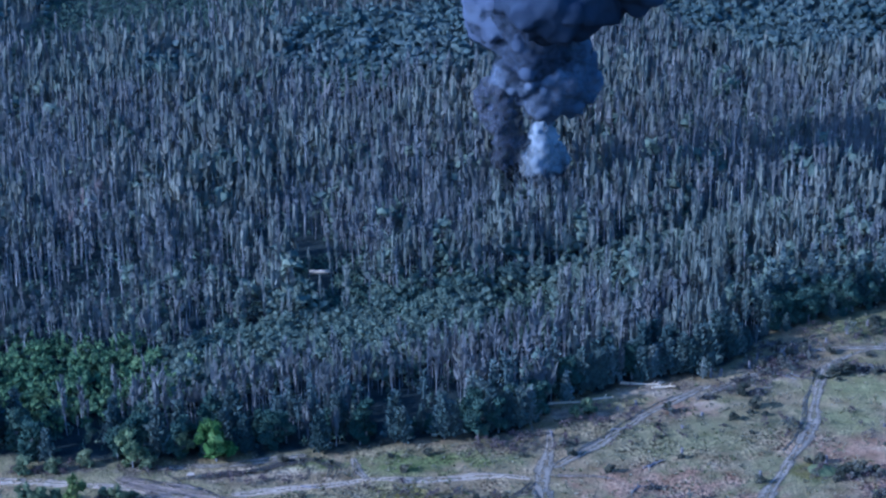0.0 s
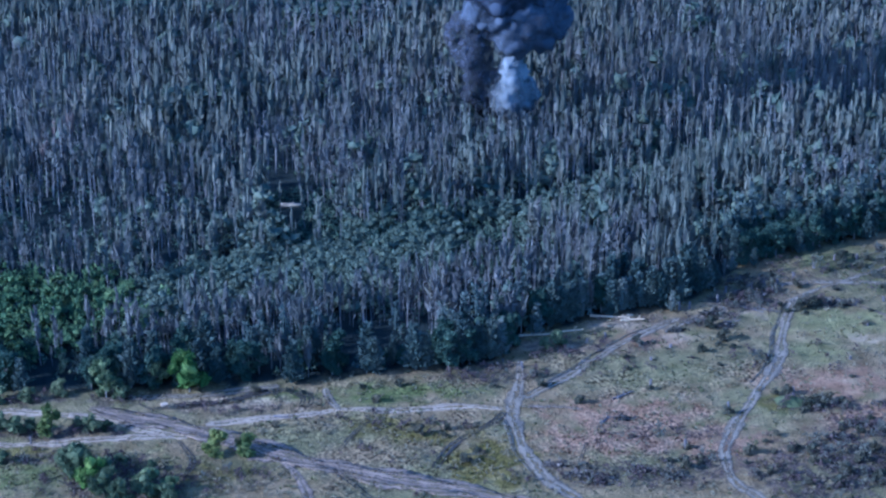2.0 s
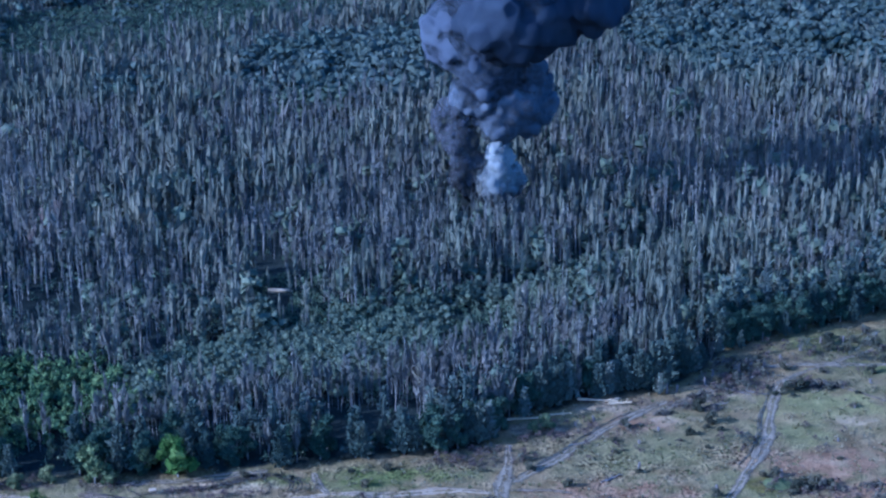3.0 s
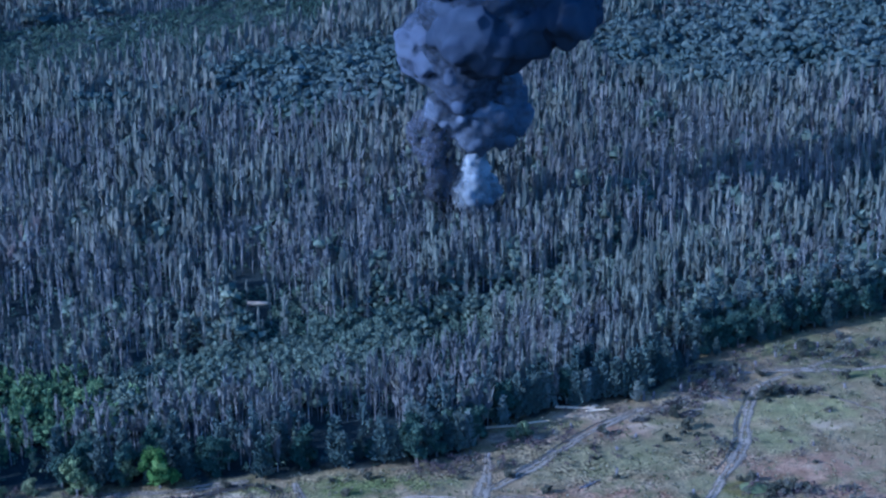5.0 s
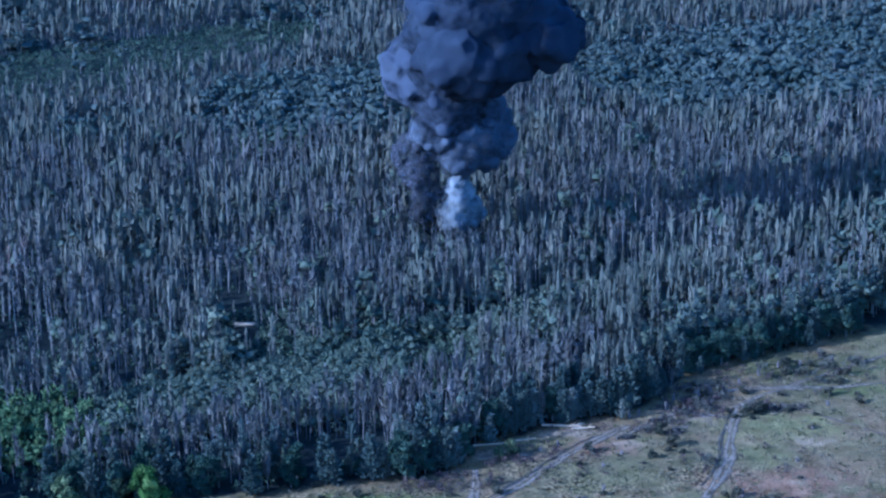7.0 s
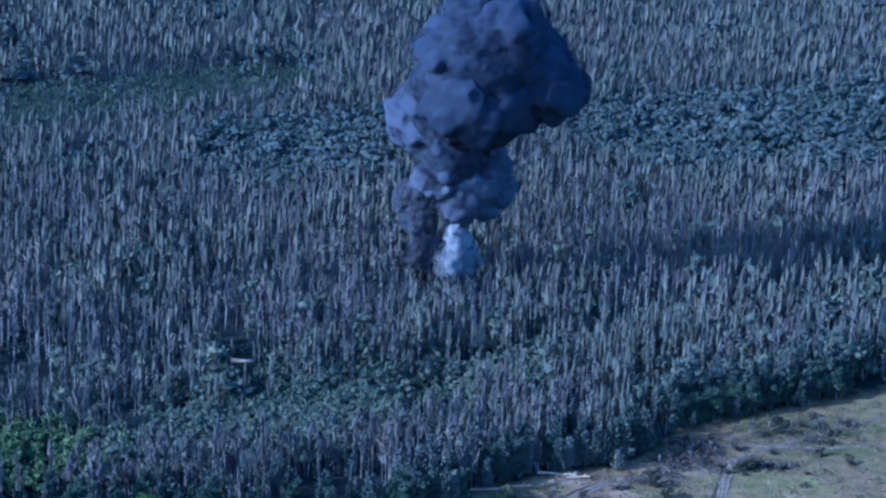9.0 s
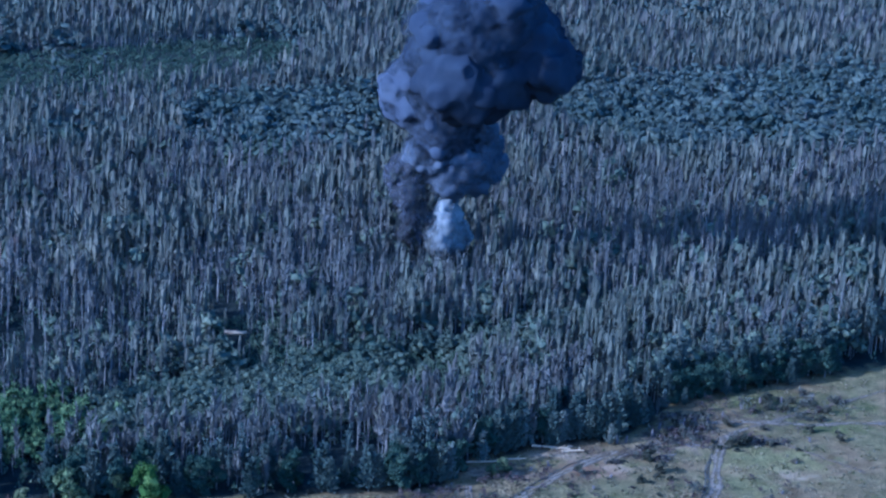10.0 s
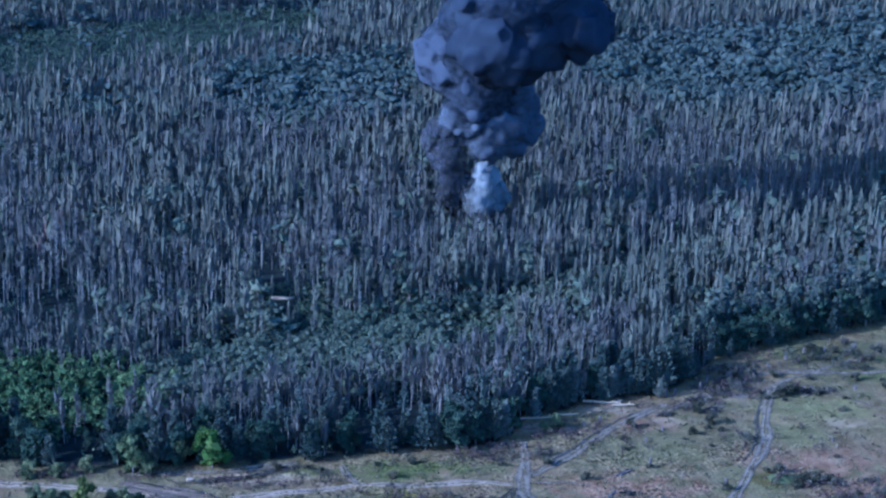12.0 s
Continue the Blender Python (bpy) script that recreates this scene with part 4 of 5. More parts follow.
def bushes():
    bush(-68.5, 484.0, 9.8, 0.58, BRIGHT_ONE, "round fresh green leafy tree beside the dirt track", 51, "green_tree", 700, 0.085)
    bush(-87.2, 480.5, 10.2, 0.36, OLIVE_ONE, "yellowish-green tree at the track junction", 52, "yellowish_tree", 560, 0.09)
    bush(-83.8, 479.4, 5.4, 0.5, SHRUB_ONE, "dark green bush beside the yellowish tree", 53)
    bush(-76.0, 485.5, 6.8, 0.44, SHRUB_ONE, "grey-green bushy tree at the forest edge", 54, "bushy_tree", 420, 0.09)
    bush(-97.0, 460.8, 8.2, 0.36, YELLOW_ONE, "yellow-green bush between two dirt tracks", 55)
    bush(-58.9, 451.2, 6.0, 0.56, YELLOW_ONE, "yellow-green bush beside the earth road", 56)
    bush(-52.3, 451.4, 5.0, 0.62, YELLOW_ONE, "low yellow-green bush beside the earth road", 57)
    bush(-83.2, 435.0, 7.6, 0.5, BRIGHT_ONE, "bright green leafy bush in rough meadow", 58, count=620, spray=0.09)
    bush(-71.5, 434.0, 5.6, 0.62, OLIVE_ONE, "olive-green bush in rough meadow", 59, count=560, spray=0.1)
    bush(-66.5, 433.5, 4.4, 0.6, OLIVE_ONE, "low olive-green bush in rough meadow", 48, count=420, spray=0.1)
    bush(-88.5, 444.0, 6.6, 0.62, SHRUB_ONE, "broad grey-green bush in rough meadow", 49, count=700, spray=0.09)
    rows = [(-104, 461.6, 3.6), (-101, 463.5, 2.8), (-108, 463, 4.0), (-87.5, 462.4, 3.6), (-91, 464, 2.6), (-84.5, 463.5, 2.2), (-87, 441.5, 5.2),
            (-82, 438.5, 4.6), (-80, 432.5, 5.0), (-71.5, 432.5, 4.4), (-76, 429, 4.6), (-66.5, 430.5, 3.4), (-88, 448.5, 2.6), (-79, 446.5, 2.4), (-72, 444, 2.2), (-105, 448, 2.6), (-112, 478.5, 3.6), (-105, 478.5, 3.0),
            (-98, 481.5, 3.2), (14.5, 506, 2.6), (17.5, 508.5, 3.2)]
    for k, (x, y, h) in enumerate(rows):
        tagged(bush(x, y, h * 1.25, 0.62, SHRUB_ONE, "dark green bush standing in rough grass", 60 + k, count=620, spray=0.095), group="dark bushes in the meadow")
    far_shrubs = [(92.6, 561.5, 2.6), (99.5, 561.7, 1.8), (104.9, 557.8, 2), (99.7, 551.8, 1.2), (105.2, 550, 1.7), (92, 556.4, 2), (73.8, 550.5, 1.2), (67, 550.4, 1.2),
        (72.6, 544.4, 1.9), (79.1, 544.5, 2), (88.3, 542, 1.2), (108.1, 541.5, 0.9), (81.5, 531.4, 3.2), (77.6, 529.2, 2.7), (92.7, 520.3, 1.1), (74.7, 527.9, 1.1),
        (88.4, 531.1, 1.4), (73.2, 532, 0.9)]
    track_shrubs = [(78.6, 463, 1), (74.9, 458, 1), (82.4, 460.9, 1.7), (85.7, 467.8, 1.2), (61, 457, 0.8), (67.5, 454.2, 0.9), (56.9, 451.3, 2.3), (62.3, 451.9, 0.9),
        (70.6, 450.9, 2.3), (55.7, 446.5, 0.7), (57.2, 441.8, 0.7), (73.6, 446.2, 0.5), (42.5, 444.7, 2.5), (84.8, 489.7, 0.8), (68.6, 480.9, 2.2), (72.7, 473.7, 2.4),
        (76, 474.3, 2.2), (71, 471.1, 1.2), (61.9, 444.6, 0.9), (64.7, 440.9, 1.1)]
    meadow_shrubs = [(36.4, 509.1, 2.1), (43.1, 505.8, 0.5), (49, 501.4, 0.6), (51.3, 504.7, 2), (55.5, 508.1, 1.1), (58.9, 506.8, 1.1), (57.1, 511.3, 2.8),
        (54.8, 518.6, 2.8), (25, 497.5, 0.8), (20.4, 494.4, 0.5), (12.8, 485.2, 2.2), (11, 491.8, 1.3), (8.4, 496.7, 0.5), (33.1, 500.5, 1.1), (21, 476.5, 1.9),
        (48, 517.6, 0.8), (40.2, 509.4, 0.6), (29.8, 530.2, 0.6), (65.3, 545.6, 1.4), (65.6, 539.6, 1.7), (68.7, 543.2, 1.9), (61.3, 536.8, 1.7)]
    verge_shrubs = [(-53.2, 482.5, 1.9), (-45.8, 483.3, 1), (-42.6, 482.3, 1), (-25.1, 477.5, 1.7), (-20.1, 486.6, 1.5), (-47.1, 465.2, 1.2), (-14.6, 461, 2.1),
        (-5.7, 463.8, 0.7), (-4.5, 447.8, 2), (-9.3, 460.2, 1), (-28.6, 485.2, 1), (1.3, 484.9, 1), (-31.1, 492.1, 1)]
    other_shrubs = [(81, 474.4, 1.6), (74.5, 476.5, 1.9), (78, 477.8, 1.7), (80.5, 476, 1.5), (66, 481, 1.4), (63.9, 460, 1.3), (76.5, 442, 2.6), (84, 452, 2.4),
        (80, 447, 2.4), (70, 446, 1.9), (88, 446, 2.2), (74, 436, 2.4), (83, 438, 2.6), (92, 440, 2.4), (68, 437, 1.6), (66, 452, 1.4), (54.3, 471, 1.9),
        (37.6, 483.7, 1.2), (-2, 452, 1.3), (43.5, 453.5, 1.3), (39, 447, 1.2), (46, 447.5, 1.5), (-8.5, 463.5, 1.2), (60.5, 442, 1.4), (97, 557, 1.8), (88, 554.5, 1.5),
        (103, 561, 1.7), (108, 556, 1.8), (94, 566, 1.5), (104, 569, 1.6), (112, 563, 1.5), (101, 541.5, 1.9), (108, 536, 1.8), (55, 497, 0.9), (33, 495, 0.9),
        (79, 527, 0.9), (95, 528, 0.9)]
    for k, (x, y, h) in enumerate(far_shrubs + track_shrubs + meadow_shrubs + verge_shrubs + other_shrubs):
        tagged(bush(x, y, h * 1.1, 0.5 + 0.45 / max(0.8, h), SHRUB_GREY, "low dark shrub casting a long shadow on grass", 90 + k, "shrub", 170, 0.2), group="low shrubs in the meadow")


SHRUB_ONE = single_leaf_material("dark_bush_leaves", (0.049, 0.058, 0.028), (0.084, 0.095, 0.046), (0.123, 0.133, 0.067))
SHRUB_GREY = single_leaf_material("grey_green_shrub_leaves", (0.037, 0.034, 0.022), (0.060, 0.055, 0.036), (0.090, 0.083, 0.057))
TWIGS = single_leaf_material("dead_dark_twigs", (0.036, 0.030, 0.024), (0.072, 0.060, 0.048), (0.14, 0.118, 0.095), 0.1)


def grass():
    rng = np.random.default_rng(21)

    def blades(height, spread, count, seed):
        r = np.random.default_rng(seed)
        an, d = r.uniform(0, 6.28, count), r.uniform(0.2, 1, count) * spread
        base = np.stack([np.cos(an) * d * 0.4, np.sin(an) * d * 0.4, np.zeros(count)], 1)
        tip = np.stack([np.cos(an) * d, np.sin(an) * d, height * r.uniform(0.6, 1, count)], 1)
        side = np.stack([-np.sin(an), np.cos(an), np.zeros(count)], 1) * 0.13
        v = np.stack([base - side, base + side, tip], 1).reshape(-1, 3)
        return v, np.arange(count * 3).reshape(-1, 3), np.zeros(count, int)

    p = np.column_stack([rng.uniform(-135, 125, 42000), rng.uniform(418, 585, 42000)])
    x, y = p.T
    keep = (into_forest(x, y) < 2.0) & (field(x, y, 13.0, 1.7) + 0.8 * field(x, y, 5.0, 0.2) + rng.normal(0, 0.3, len(p)) > 0.15)
    for line, half in TRACKS:
        q = smooth_line(line, 2.0)
        near = np.min(np.hypot(p[:, None, 0] - q[None, :, 0], p[:, None, 1] - q[None, :, 1]), axis=1)
        keep &= near > half
    p = p[keep]
    p = p[rng.uniform(0, 1, len(p)) < 0.4]
    dry = field(p[:, 0], p[:, 1], 31.0, 3.1) + rng.normal(0, 0.4, len(p)) > 0.0
    spots = np.column_stack([p, rng.uniform(0.6, 1.5, len(p))])
    # dark scrub and heather in patches
    q = np.column_stack([rng.uniform(-125, 115, 26000), rng.uniform(420, 580, 26000)])
    x, y = q.T
    cover = np.zeros(len(q))
    for cx, cy, rx, ry, most in SCRUB:
        cover = np.maximum(cover, most * np.clip(1.6 - 1.3 * np.hypot((x - cx) / rx, (y - cy) / ry), 0, 1))
    wanted = (rng.uniform(0, 1, len(q)) < cover * np.clip(1.0 + 1.3 * field(x * 0.6, y * 1.5, 7.0, 0.6) + 0.5 * field(x * 0.6, y * 1.4, 3.1, 2.6), 0, 1)) & (into_forest(x, y) < 1.0)
    for line, half in TRACKS:
        c = smooth_line(line, 2.0)
        wanted &= np.min(np.hypot(x[:, None] - c[None, :, 0], y[:, None] - c[None, :, 1]), axis=1) > half
    q = q[wanted]
    q = q[rng.uniform(0, 1, len(q)) < 0.6]
    brown = rng.uniform(0, 1, len(q)) < np.where(q[:, 0] < 66, 0.9, 0.62)
    low = np.column_stack([q, rng.uniform(0.6, 1.6, len(q))])
    planted("heather", low[brown], [broad_shape(800 + k, 30, 0.95, 0.85, 0.0, 0.26, 3, False) for k in range(4)], [BRUSH, HEATHER], "low dark brown heather scrub in the meadow", "scrub", 63)
    planted("scrub", low[~brown], [broad_shape(820 + k, 36, 1.4, 0.7, 0.0, 0.22, 3, False) for k in range(4)], [BRUSH, SCRUB_GREY], "low grey-green scrub in the meadow", "scrub", 64)
    t = np.column_stack([rng.uniform(-115, 110, 16000), rng.uniform(424, 572, 16000)])
    x, y = t.T
    rough = 0.25 + 0.6 * ((x < 4) & (x > -62)) + 0.6 * (np.hypot((x - 62) / 13, (y - 494) / 9) < 1) + 0.5 * (np.hypot((x - 26) / 20, (y - 455) / 12) < 1) + 0.5 * (y < 452)
    some = (rng.uniform(0, 1, len(t)) < rough * 0.6) & (field(x, y, 17.0, 0.9) + 0.7 * field(x, y, 6.0, 1.3) > -0.1) & (into_forest(x, y) < -1.0)
    for line, half in TRACKS:
        c = smooth_line(line, 2.0)
        some &= np.min(np.hypot(x[:, None] - c[None, :, 0], y[:, None] - c[None, :, 1]), axis=1) > half + 0.4
    t = t[some]
    planted("tussocks", np.column_stack([t, rng.uniform(0.5, 1.3, len(t))]), [broad_shape(840 + k, 18, 0.55, 0.8, 0.0, 0.42, 3, False) for k in range(4)], [BRUSH, TUSSOCK], "low pale grass tussocks with small shadows", "grass", 65)
    planted("dry_grass", spots[dry], [blades(0.42, 0.5, 9, k) for k in range(4)], [STRAW], "pale dry grass tufts in the meadow", "grass", 61)
    planted("green_grass", spots[~dry], [blades(0.36, 0.5, 9, 9 + k) for k in range(4)], [GREEN_GRASS], "green grass tufts in the meadow", "grass", 62)


HEATHER = leaf_material("brown_heather", (0.045, 0.031, 0.029), (0.070, 0.050, 0.045), (0.104, 0.076, 0.068), 0.1)
TUSSOCK = leaf_material("tussock_grass", (0.120, 0.100, 0.058), (0.160, 0.132, 0.078), (0.20, 0.165, 0.10), 0.2)
SCRUB_GREY = leaf_material("grey_scrub_leaves", (0.066, 0.061, 0.045), (0.092, 0.085, 0.063), (0.124, 0.115, 0.087), 0.15)
TRACKS = [([(-110, 474), (-84, 469.4), (-66, 460)], 2.0), ([(-107, 456.6), (-82.6, 459.5), (-69, 460.8)], 1.9), ([(-61, 467), (-33, 474), (-8, 475), (4, 474)], 1.8),
          ([(7.6, 497), (6, 476), (8.6, 452), (19, 431)], 2.0), ([(8, 480), (30, 506), (47, 525)], 1.9), ([(77, 535), (69, 499), (52, 452), (56, 431)], 2.0),
          ([(69, 546), (102, 547), (125, 549)], 1.8), ([(-95, 477), (-58, 459), (-1, 433)], 4.2)]


# ---------------------------------------------------------------- smoke
def smoke():
    def smoke_material(name, dark, light, solid, heart=(60, 390), high=1.0):
        """Smoke has no sharp skin: its facing is eased towards the way out from the heart of the cloud."""
        n = Nodes(name, 1.0, 0.0)
        soft = n.ramp(n.noise(0.16, 5), [(0.35, dark), (0.65, light)])
        n.colour(soft)
        geo = n.add("ShaderNodeNewGeometry")
        steps = [("SUBTRACT", geo.outputs["Position"], (4.8 + heart[0] * 0.176, 661, 6.0 + heart[1] * 0.18)), ("MULTIPLY", None, (1.0, 1.0, high)), ("NORMALIZE", None, None),
                 ("MULTIPLY", None, (1.4, 1.4, 1.4)), ("ADD", None, geo.outputs["Normal"]), ("NORMALIZE", None, None)]
        last = None
        for what, first, second in steps:
            node = n.add("ShaderNodeVectorMath")
            node.operation = what
            n.link(first or last, node.inputs[0])
            if isinstance(second, tuple):
                node.inputs[1].default_value = second
            elif second is not None:
                n.link(second, node.inputs[1])
            last = node.outputs[0]
        n.link(last, n.bsdf.inputs["Normal"])
        if solid < 1:
            cut = n.ramp(n.noise(0.55, 6), [(0.35, (max(0.0, solid - 0.4),) * 3), (0.65, (min(1.0, solid + 0.3),) * 3)])
            n.link(cut, n.bsdf.inputs["Alpha"])
        return n.mat

    black = smoke_material("black_smoke", (0.022, 0.025, 0.036), (0.033, 0.037, 0.050), 1.0)
    grey = smoke_material("grey_smoke", (0.036, 0.038, 0.050), (0.054, 0.057, 0.072), 1.0, (0, 240), 0.3)
    white = smoke_material("white_smoke", (0.105, 0.104, 0.102), (0.17, 0.167, 0.162), 1.0, (16, 60), 0.3)
    pale = smoke_material("pale_grey_smoke", (0.046, 0.049, 0.060), (0.078, 0.081, 0.095), 1.0, (25, 155), 0.5)
    thin = smoke_material("smoke_fringe", (0.023, 0.026, 0.036), (0.035, 0.039, 0.050), 0.42)
    thin_pale = smoke_material("pale_smoke_fringe", (0.046, 0.049, 0.060), (0.070, 0.073, 0.086), 0.42, (25, 155), 0.5)
    thin_white = smoke_material("white_smoke_fringe", (0.10, 0.099, 0.098), (0.16, 0.157, 0.153), 0.42, (16, 60), 0.3)
    haze = smoke_material("thin_smoke", (0.030, 0.030, 0.035), (0.050, 0.048, 0.056), 0.68, (-50, 80), 0.3)
    rng = np.random.default_rng(3)

    def puffs(name, rows, material, parent, label, budding, voxel=0.55, deep=0.3):
        """Billows merged into one skin: every puff carries buds, and these smaller ones."""
        every = []
        for px, pz, r in rows:
            every.append((np.array([4.8 + px * 0.176, 661 + rng.uniform(-deep, deep) * r * 0.176, 6.0 + pz * 0.18]), r * 0.176))
        layer = every
        for count, share in budding:
            grown = []
            for c, r in layer:
                d = rng.normal(size=(count, 3))
                d /= np.linalg.norm(d, axis=1, keepdims=True)
                for k in range(count):
                    size = r * share * rng.uniform(0.7, 1.25)
                    grown.append((c + d[k] * (r * 1.02 - size * 0.5), size))
            every, layer = every + grown, grown
        bm = bmesh.new()
        for c, r in every:
            base = Vector(c)
            for v in bmesh.ops.create_icosphere(bm, subdivisions=3 if r > 5 else 2, radius=1.0)["verts"]:
                d = v.co.normalized()
                v.co = base + d * r * (0.94 + 0.3 * noise.noise((base + d * r) * 0.28))
        me = bpy.data.meshes.new(name)
        bm.to_mesh(me)
        bm.free()
        me.materials.append(material)
        made = part(name, me, parent, label)
        skin = made.modifiers.new("skin", "REMESH")
        skin.mode, skin.voxel_size, skin.use_smooth_shade = "VOXEL", voxel, True
        calm = made.modifiers.new("calm", "SMOOTH")
        calm.factor, calm.iterations = 0.5, 5

    def drift(points, count, spread, small, large):
        """Puffs strung along a line, with jitter."""
        t = np.sort(rng.uniform(0, len(points) - 1, count))
        a = np.array(points, float)
        mid = np.column_stack([np.interp(t, np.arange(len(a)), a[:, k]) for k in range(2)])
        return [(x, z, r) for (x, z), r in zip(mid + rng.normal(0, spread, (count, 2)), rng.uniform(small, large, count))]

    ob = thing("smoke_plume", "tall black mushroom smoke plume rising from the forest", "smoke", pose(0, 0, 0))
    head = [(22, 330, 70), (2, 410, 62), (72, 430, 72), (122, 390, 76), (182, 352, 50), (208, 352, 33), (142, 326, 42), (92, 322, 58), (32, 460, 55),
            (102, 470, 58), (-23, 370, 45), (162, 392, 46), (52, 380, 70)]
    puffs("smoke_head", head, black, ob, "billowing black smoke head", ((12, 0.42),), 0.5, 0.9)
    puffs("smoke_fringe", [(x, z, r * 1.07) for x, z, r in head], thin, ob, "thin ragged smoke fringe round the head", ((12, 0.42),), 0.7, 0.5)
    column = drift([(-62, 300), (-34, 270), (-6, 244), (22, 218)], 30, 18, 28, 46) + [(-82, 300, 26), (-64, 318, 34), (48, 206, 26), (-20, 240, 36), (-24, 300, 48), (24, 292, 46), (28, 258, 38), (-12, 268, 44), (26, 228, 34), (0, 216, 34)]
    puffs("smoke_column", column, grey, ob, "grey smoke column", ((7, 0.38),), 0.5)
    puffs("column_fringe", [(x, z, r * 1.1) for x, z, r in column], thin, ob, "thin ragged smoke fringe round the column", ((4, 0.45),))
    puffs("smoke_wisp", drift([(-34, 164), (-52, 140), (-40, 104), (-28, 66), (-22, 24)], 40, 11, 10, 20) + [(-58, 162, 28), (-78, 148, 22), (-42, 142, 26), (-62, 128, 24), (-50, 108, 20), (-44, 84, 20), (-38, 58, 18)], haze, ob, "thin dark smoke wisp beside the column", ((5, 0.45),), 0.45)
    lower = [(88, 164, 26), (98, 184, 22), (72, 140, 20), (44, 150, 26), (14, 154, 28), (-8, 166, 26), (22, 128, 22), (8, 142, 22), (34, 138, 22), (62, 176, 34), (82, 204, 32), (-36, 196, 30), (70, 228, 30), (-10, 182, 30), (40, 190, 30), (12, 186, 30), (48, 166, 30), (20, 170, 30)]
    puffs("pale_smoke", lower, pale, ob, "pale grey smoke in the lower column", ((9, 0.40),), 0.45)
    puffs("pale_fringe", [(x, z, r * 1.1) for x, z, r in lower], thin_pale, ob, "thin ragged fringe of pale smoke", ((6, 0.45),), 0.6)
    base = [(-10, 46, 14), (46, 62, 13), (34, 82, 13), (54, 44, 13), (4, 86, 11), (12, 102, 11), (28, 112, 13), (24, 126, 13), (32, 140, 12), (40, 152, 10), (18, 104, 15), (22, 90, 18), (18, 70, 22), (8, 60, 20), (34, 50, 20), (14, 42, 28), (40, 34, 18), (0, 30, 20), (16, 20, 20)]
    puffs("white_smoke_puff", base, white, ob, "dense white smoke puff at the base", ((9, 0.42),), 0.36)
    puffs("white_fringe", [(x, z, r * 1.12) for x, z, r in base], thin_white, ob, "thin ragged fringe of white smoke", ((6, 0.45),), 0.5)


# ---------------------------------------------------------------- small things in the open
def wood(name, label, category, x, y, turn, pieces, material, group=""):
    """Logs, stumps and brushwood from limbs; every limb is a part."""
    ob = thing(name, label, category, pose(x, y, up(x, y), 0, 0, turn), group)
    for what, a, b, ra, rb in pieces:
        v, f = limb(a, b, ra, rb, 7)
        n = len(v) // 2
        v = np.concatenate([v, [a, b]])
        i = np.arange(n)
        f = np.concatenate([f, np.stack([(i + 1) % n, i, np.full(n, 2 * n)], 1), np.stack([n + i, n + (i + 1) % n, np.full(n, 2 * n + 1)], 1)])
        part(what, tri_mesh(what, v, f, [material]), ob)
    return ob


def fallen_log(x, y, turn, length, thick, material, label, seed):
    rng = np.random.default_rng(seed)
    rows = [("trunk", (-length / 2, 0, thick * 0.8), (length / 2, 0, thick * 0.6), thick, thick * 0.55)]
    for _ in range(4):
        k, side = rng.uniform(-0.1, 0.45) * length, rng.choice([-1, 1])
        rows.append(("branch", (k, 0, thick * 0.8), (k + rng.uniform(0.4, 1.4), side * rng.uniform(0.4, 1.3), thick + rng.uniform(0, 0.8)), thick * 0.4, 0.03))
    return wood("fallen_log", label, "log", x, y, turn, rows, material, "fallen logs in the open")


def brush_pile(x, y, turn, wide, high, seed):
    rng = np.random.default_rng(seed)
    rows = []
    for _ in range(12):
        a = np.array([rng.normal(0, wide * 0.35), rng.normal(0, wide * 0.2), rng.uniform(0.0, high * 0.4)])
        an, l = rng.uniform(0, 6.28), rng.uniform(0.6, 1.6)
        b = a + np.array([math.cos(an) * l, math.sin(an) * l, rng.uniform(0.0, high * 0.7)])
        rows.append(("branch", tuple(a), tuple(b), rng.uniform(0.06, 0.14), 0.03))
    ob = wood("brush_pile", "tangled heap of dead dark brushwood on grass", "brushwood", x, y, turn, rows, BRUSH, "brushwood heaps")
    c = np.column_stack([rng.normal(0, wide * 0.30, 150), rng.normal(0, wide * 0.16, 150), np.abs(rng.normal(0.1, high * 0.42, 150))])
    part("brushwood", tri_mesh("brushwood", *sprays(rng, c, 0.62, (1.3, 1.3, 0.9)), [TWIGS]), ob)["kind"] = "stuff"
    return ob


def stump(x, y, high, seed):
    rng = np.random.default_rng(seed)
    lean = rng.uniform(-0.25, 0.25, 2)
    rows = [("trunk", (0, 0, -0.1), (lean[0], lean[1], high), 0.42, 0.26)]
    for _ in range(3):
        an = rng.uniform(0, 6.28)
        z = rng.uniform(0.3, 0.9) * high
        rows.append(("branch", (lean[0] * z / high, lean[1] * z / high, z), (math.cos(an) * 0.7, math.sin(an) * 0.7, z + 0.4), 0.07, 0.02))
    return wood("broken_stump", "short broken dark tree stump in the meadow", "stump", x, y, 0, rows, BRUSH, "broken stumps")


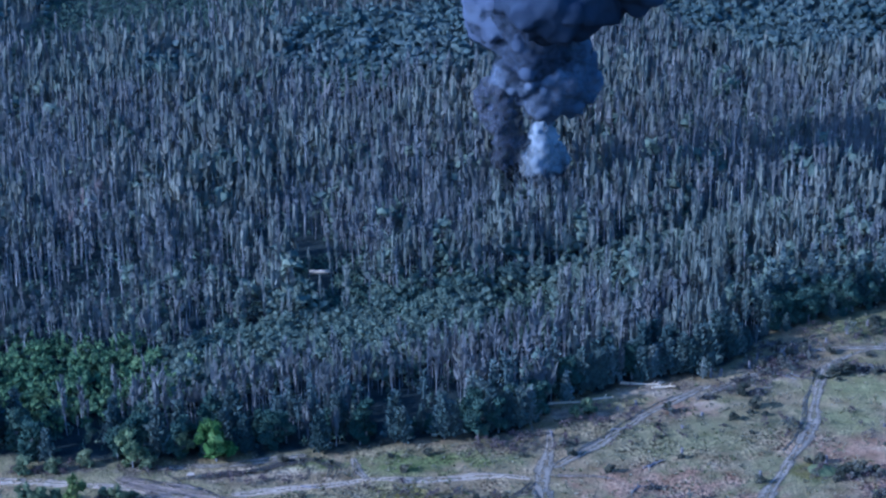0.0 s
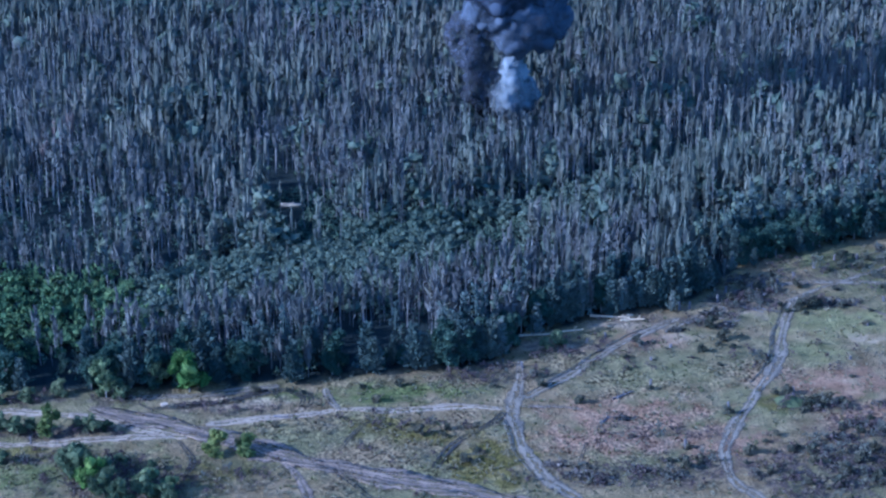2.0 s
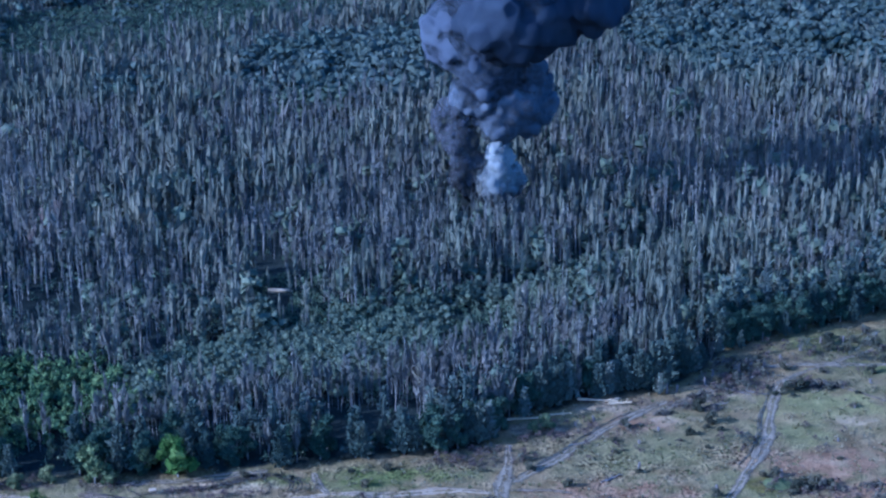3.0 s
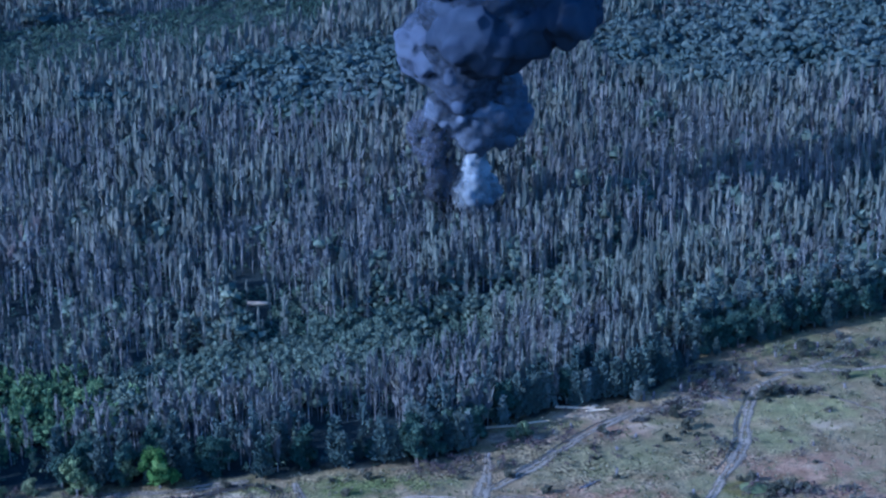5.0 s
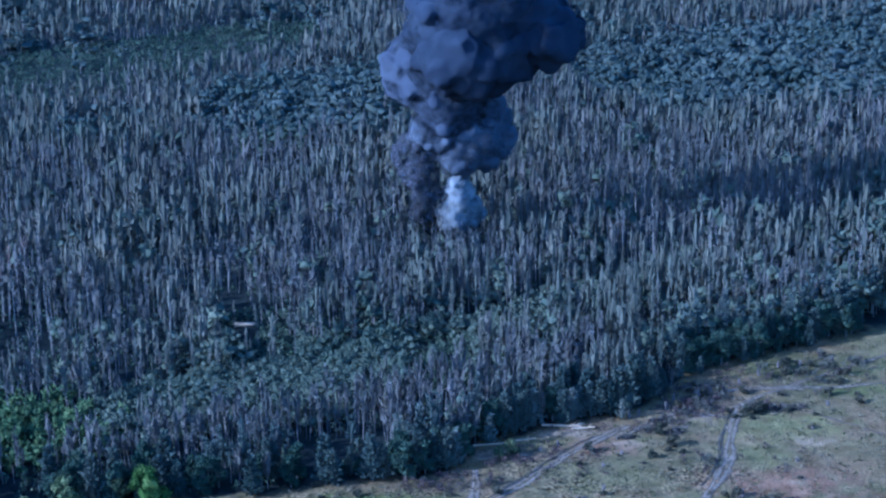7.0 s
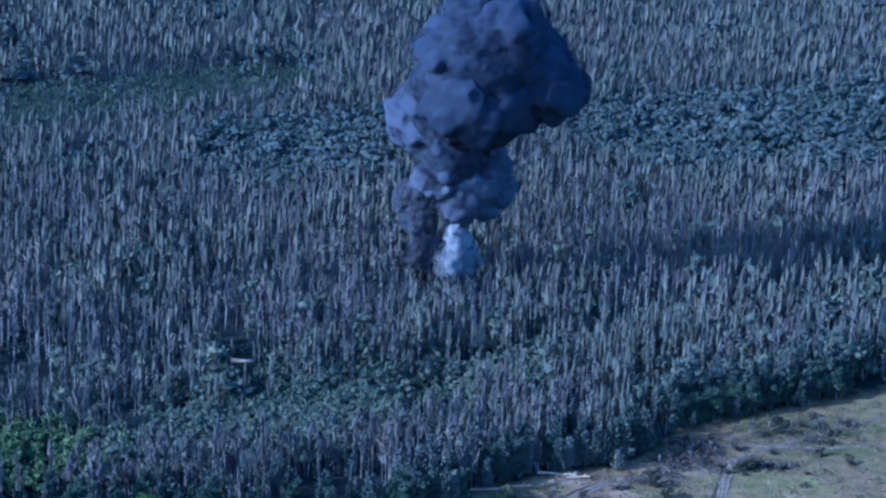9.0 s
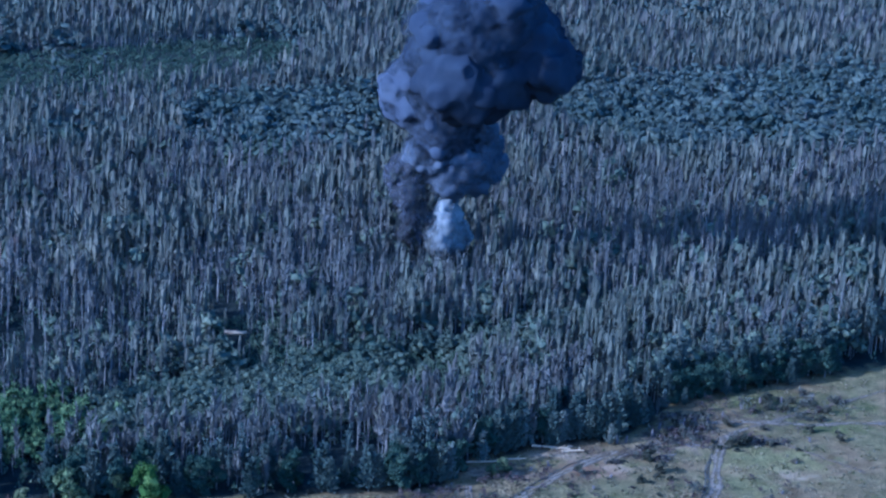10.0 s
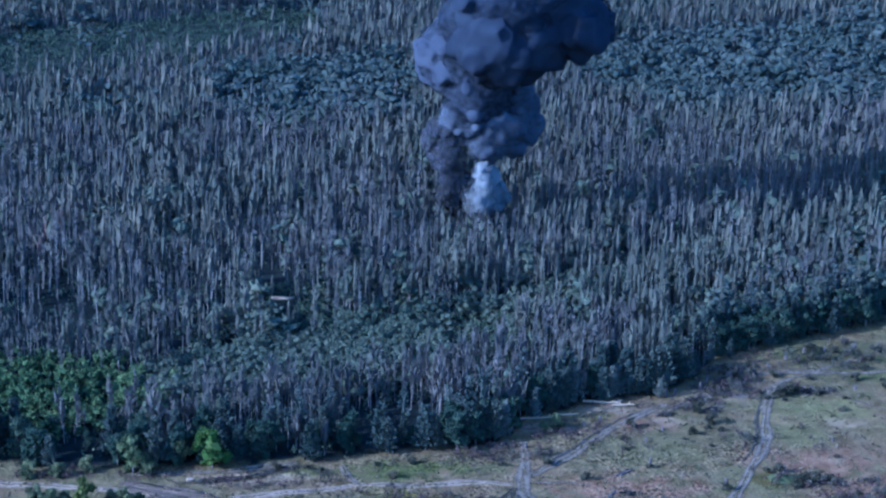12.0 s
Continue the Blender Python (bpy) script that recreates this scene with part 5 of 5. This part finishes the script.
def small_things():
    for k, (x, y, turn, length, thick, mat) in enumerate([
            (30.5, 524.6, -8, 10.0, 0.36, PALE_WOOD), (36, 523.4, 10, 6.0, 0.34, PALE_WOOD), (12.4, 514.4, 8, 9.0, 0.32, PALE_WOOD), (21, 517, 14, 5.0, 0.26, PALE_WOOD), (34, 525.4, 26, 5.0, 0.28, PALE_WOOD),
            (-54, 604, 6, 7.0, 0.75, PALE_WOOD), (31.6, 480.9, 48, 5.0, 0.28, BRUSH), (30.2, 480.2, 44, 4.0, 0.22, BRUSH), (26.5, 467.6, 60, 4.0, 0.25, BRUSH),
            (66, 530, -35, 7.0, 0.25, BRUSH), (63, 533, -40, 6.0, 0.22, BRUSH), (70, 529, -30, 5.0, 0.22, BRUSH), (-46, 470, -12, 4.0, 0.25, BRUSH),
            (24, 500, 10, 3.5, 0.2, BRUSH), (60, 522, 8, 4.0, 0.22, BRUSH), (-90, 452, 4, 5.0, 0.25, BRUSH)]):
        what = "long bleached fallen log beside the forest" if mat is PALE_WOOD else "dark fallen tree trunk lying on grass"
        fallen_log(x, y, turn, length, thick, mat, what, 300 + k)
    for k, (x, y, turn, wide, high) in enumerate([
            (66.8, 537.5, 5, 7, 1.6), (62, 533, -10, 6, 1.4), (72, 541, 0, 6, 1.3), (83, 534.5, 0, 7, 1.2), (89, 533, 5, 6, 1.1), (56, 527, 10, 6, 1.3), (52, 522, 0, 5, 1.0),
            (58, 519, 0, 4, 0.9), (70, 548, 0, 6, 1.3), (64, 549, 20, 6, 1.4), (20.2, 441, 0, 7, 1.2), (25, 439, 20, 6, 1.0), (33, 443, 0, 6, 1.0), (40, 441, 0, 5, 1.1),
            (15, 446, 0, 4, 0.8), (30.5, 468.5, 0, 3.5, 0.8), (46, 517, 0, 3, 0.7), (82, 465, 0, 6, 1.1), (88, 462, 0, 6, 1.2), (93, 455, 0, 7, 1.2), (78, 459, 0, 5, 1.0),
            (90, 476, 0, 4, 0.7), (-15, 503, 0, 4, 0.8), (2, 497, 0, 5, 0.9)]):
        brush_pile(x, y, turn, wide, high, 400 + k)
    for k, (x, y, high) in enumerate([(54.2, 471.1, 2.9), (37.6, 483.9, 2.6), (43.3, 453.6, 2.5), (70, 480.5, 2.2), (8.5, 496.2, 1.6), (60.5, 541, 1.8), (58, 535, 2.2), (67.5, 543, 2.0),
                                      (74, 546, 1.6), (79, 551, 1.4), (48, 530, 2.4), (50.5, 531, 1.8), (85, 557, 1.5), (91, 562, 1.6), (97, 563, 1.5), (106, 566, 1.4), (99.5, 535, 1.2),
                                      (44, 507, 0.8), (39, 500, 0.7), (64, 505, 0.7), (86, 500, 0.8), (93, 520, 0.8), (24.5, 511, 1.0), (29, 514, 1.1), (-14, 461, 1.0)]):
        stump(x, y, high, 500 + k)
    # pale broken slab in a hollow beside the track
    ob = thing("concrete_slab", "pale broken concrete slab beside the earth track", "slab", pose(-73.4, 476.4, up(-73.4, 476.4) + 0.1, 14, 6, 20))
    bm = bmesh.new()
    bmesh.ops.create_cube(bm, size=1.0, matrix=Matrix.Diagonal((1.7, 1.2, 0.6, 1)))
    bmesh.ops.bevel(bm, geom=bm.edges[:], offset=0.12, segments=2, affect="EDGES")
    bmesh.ops.subdivide_edges(bm, edges=bm.edges[:], cuts=1)
    for v in bm.verts:
        v.co += noise.noise_vector(v.co * 1.7) * 0.14
    me = bpy.data.meshes.new("slab_body")
    bm.to_mesh(me)
    bm.free()
    me.materials.append(PALE_STONE)
    part("slab_body", me, ob)
    ob = thing("grassy_mound", "low grassy earth mound beside the dirt track", "mound", pose(68.8, 477.0, up(68.8, 477.0) - 0.15))
    bm = bmesh.new()
    bmesh.ops.create_grid(bm, x_segments=28, y_segments=28, size=5.5)
    for v in bm.verts:
        d = math.hypot(v.co.x / 4.2, v.co.y / 4.6)
        v.co.z = 0.95 * max(0.0, 1 - d * d) + 0.5 * noise.noise(v.co * 0.8) * max(0.0, 1 - d) - 0.25 * min(1.0, d)
    me = bpy.data.meshes.new("mound_body")
    bm.to_mesh(me)
    bm.free()
    me.materials.append(MOUND)
    me.polygons.foreach_set("use_smooth", np.ones(len(me.polygons), bool))
    part("mound_body", me, ob)
    post = wood("wooden_post", "thick dark wooden post beside the sandy track", "post", -100.4, 457.2, 0,
                [("shaft", (0, 0, -0.1), (0.05, 0, 1.7), 0.22, 0.2), ("cap", (0.05, 0, 1.7), (0.05, 0, 1.95), 0.27, 0.12)], BRUSH)
    return post


# ---------------------------------------------------------------- build
ground()
roads()
smoke()
bushes()
edge_trees()
rusty_pines()
forest()
grass()
small_things()
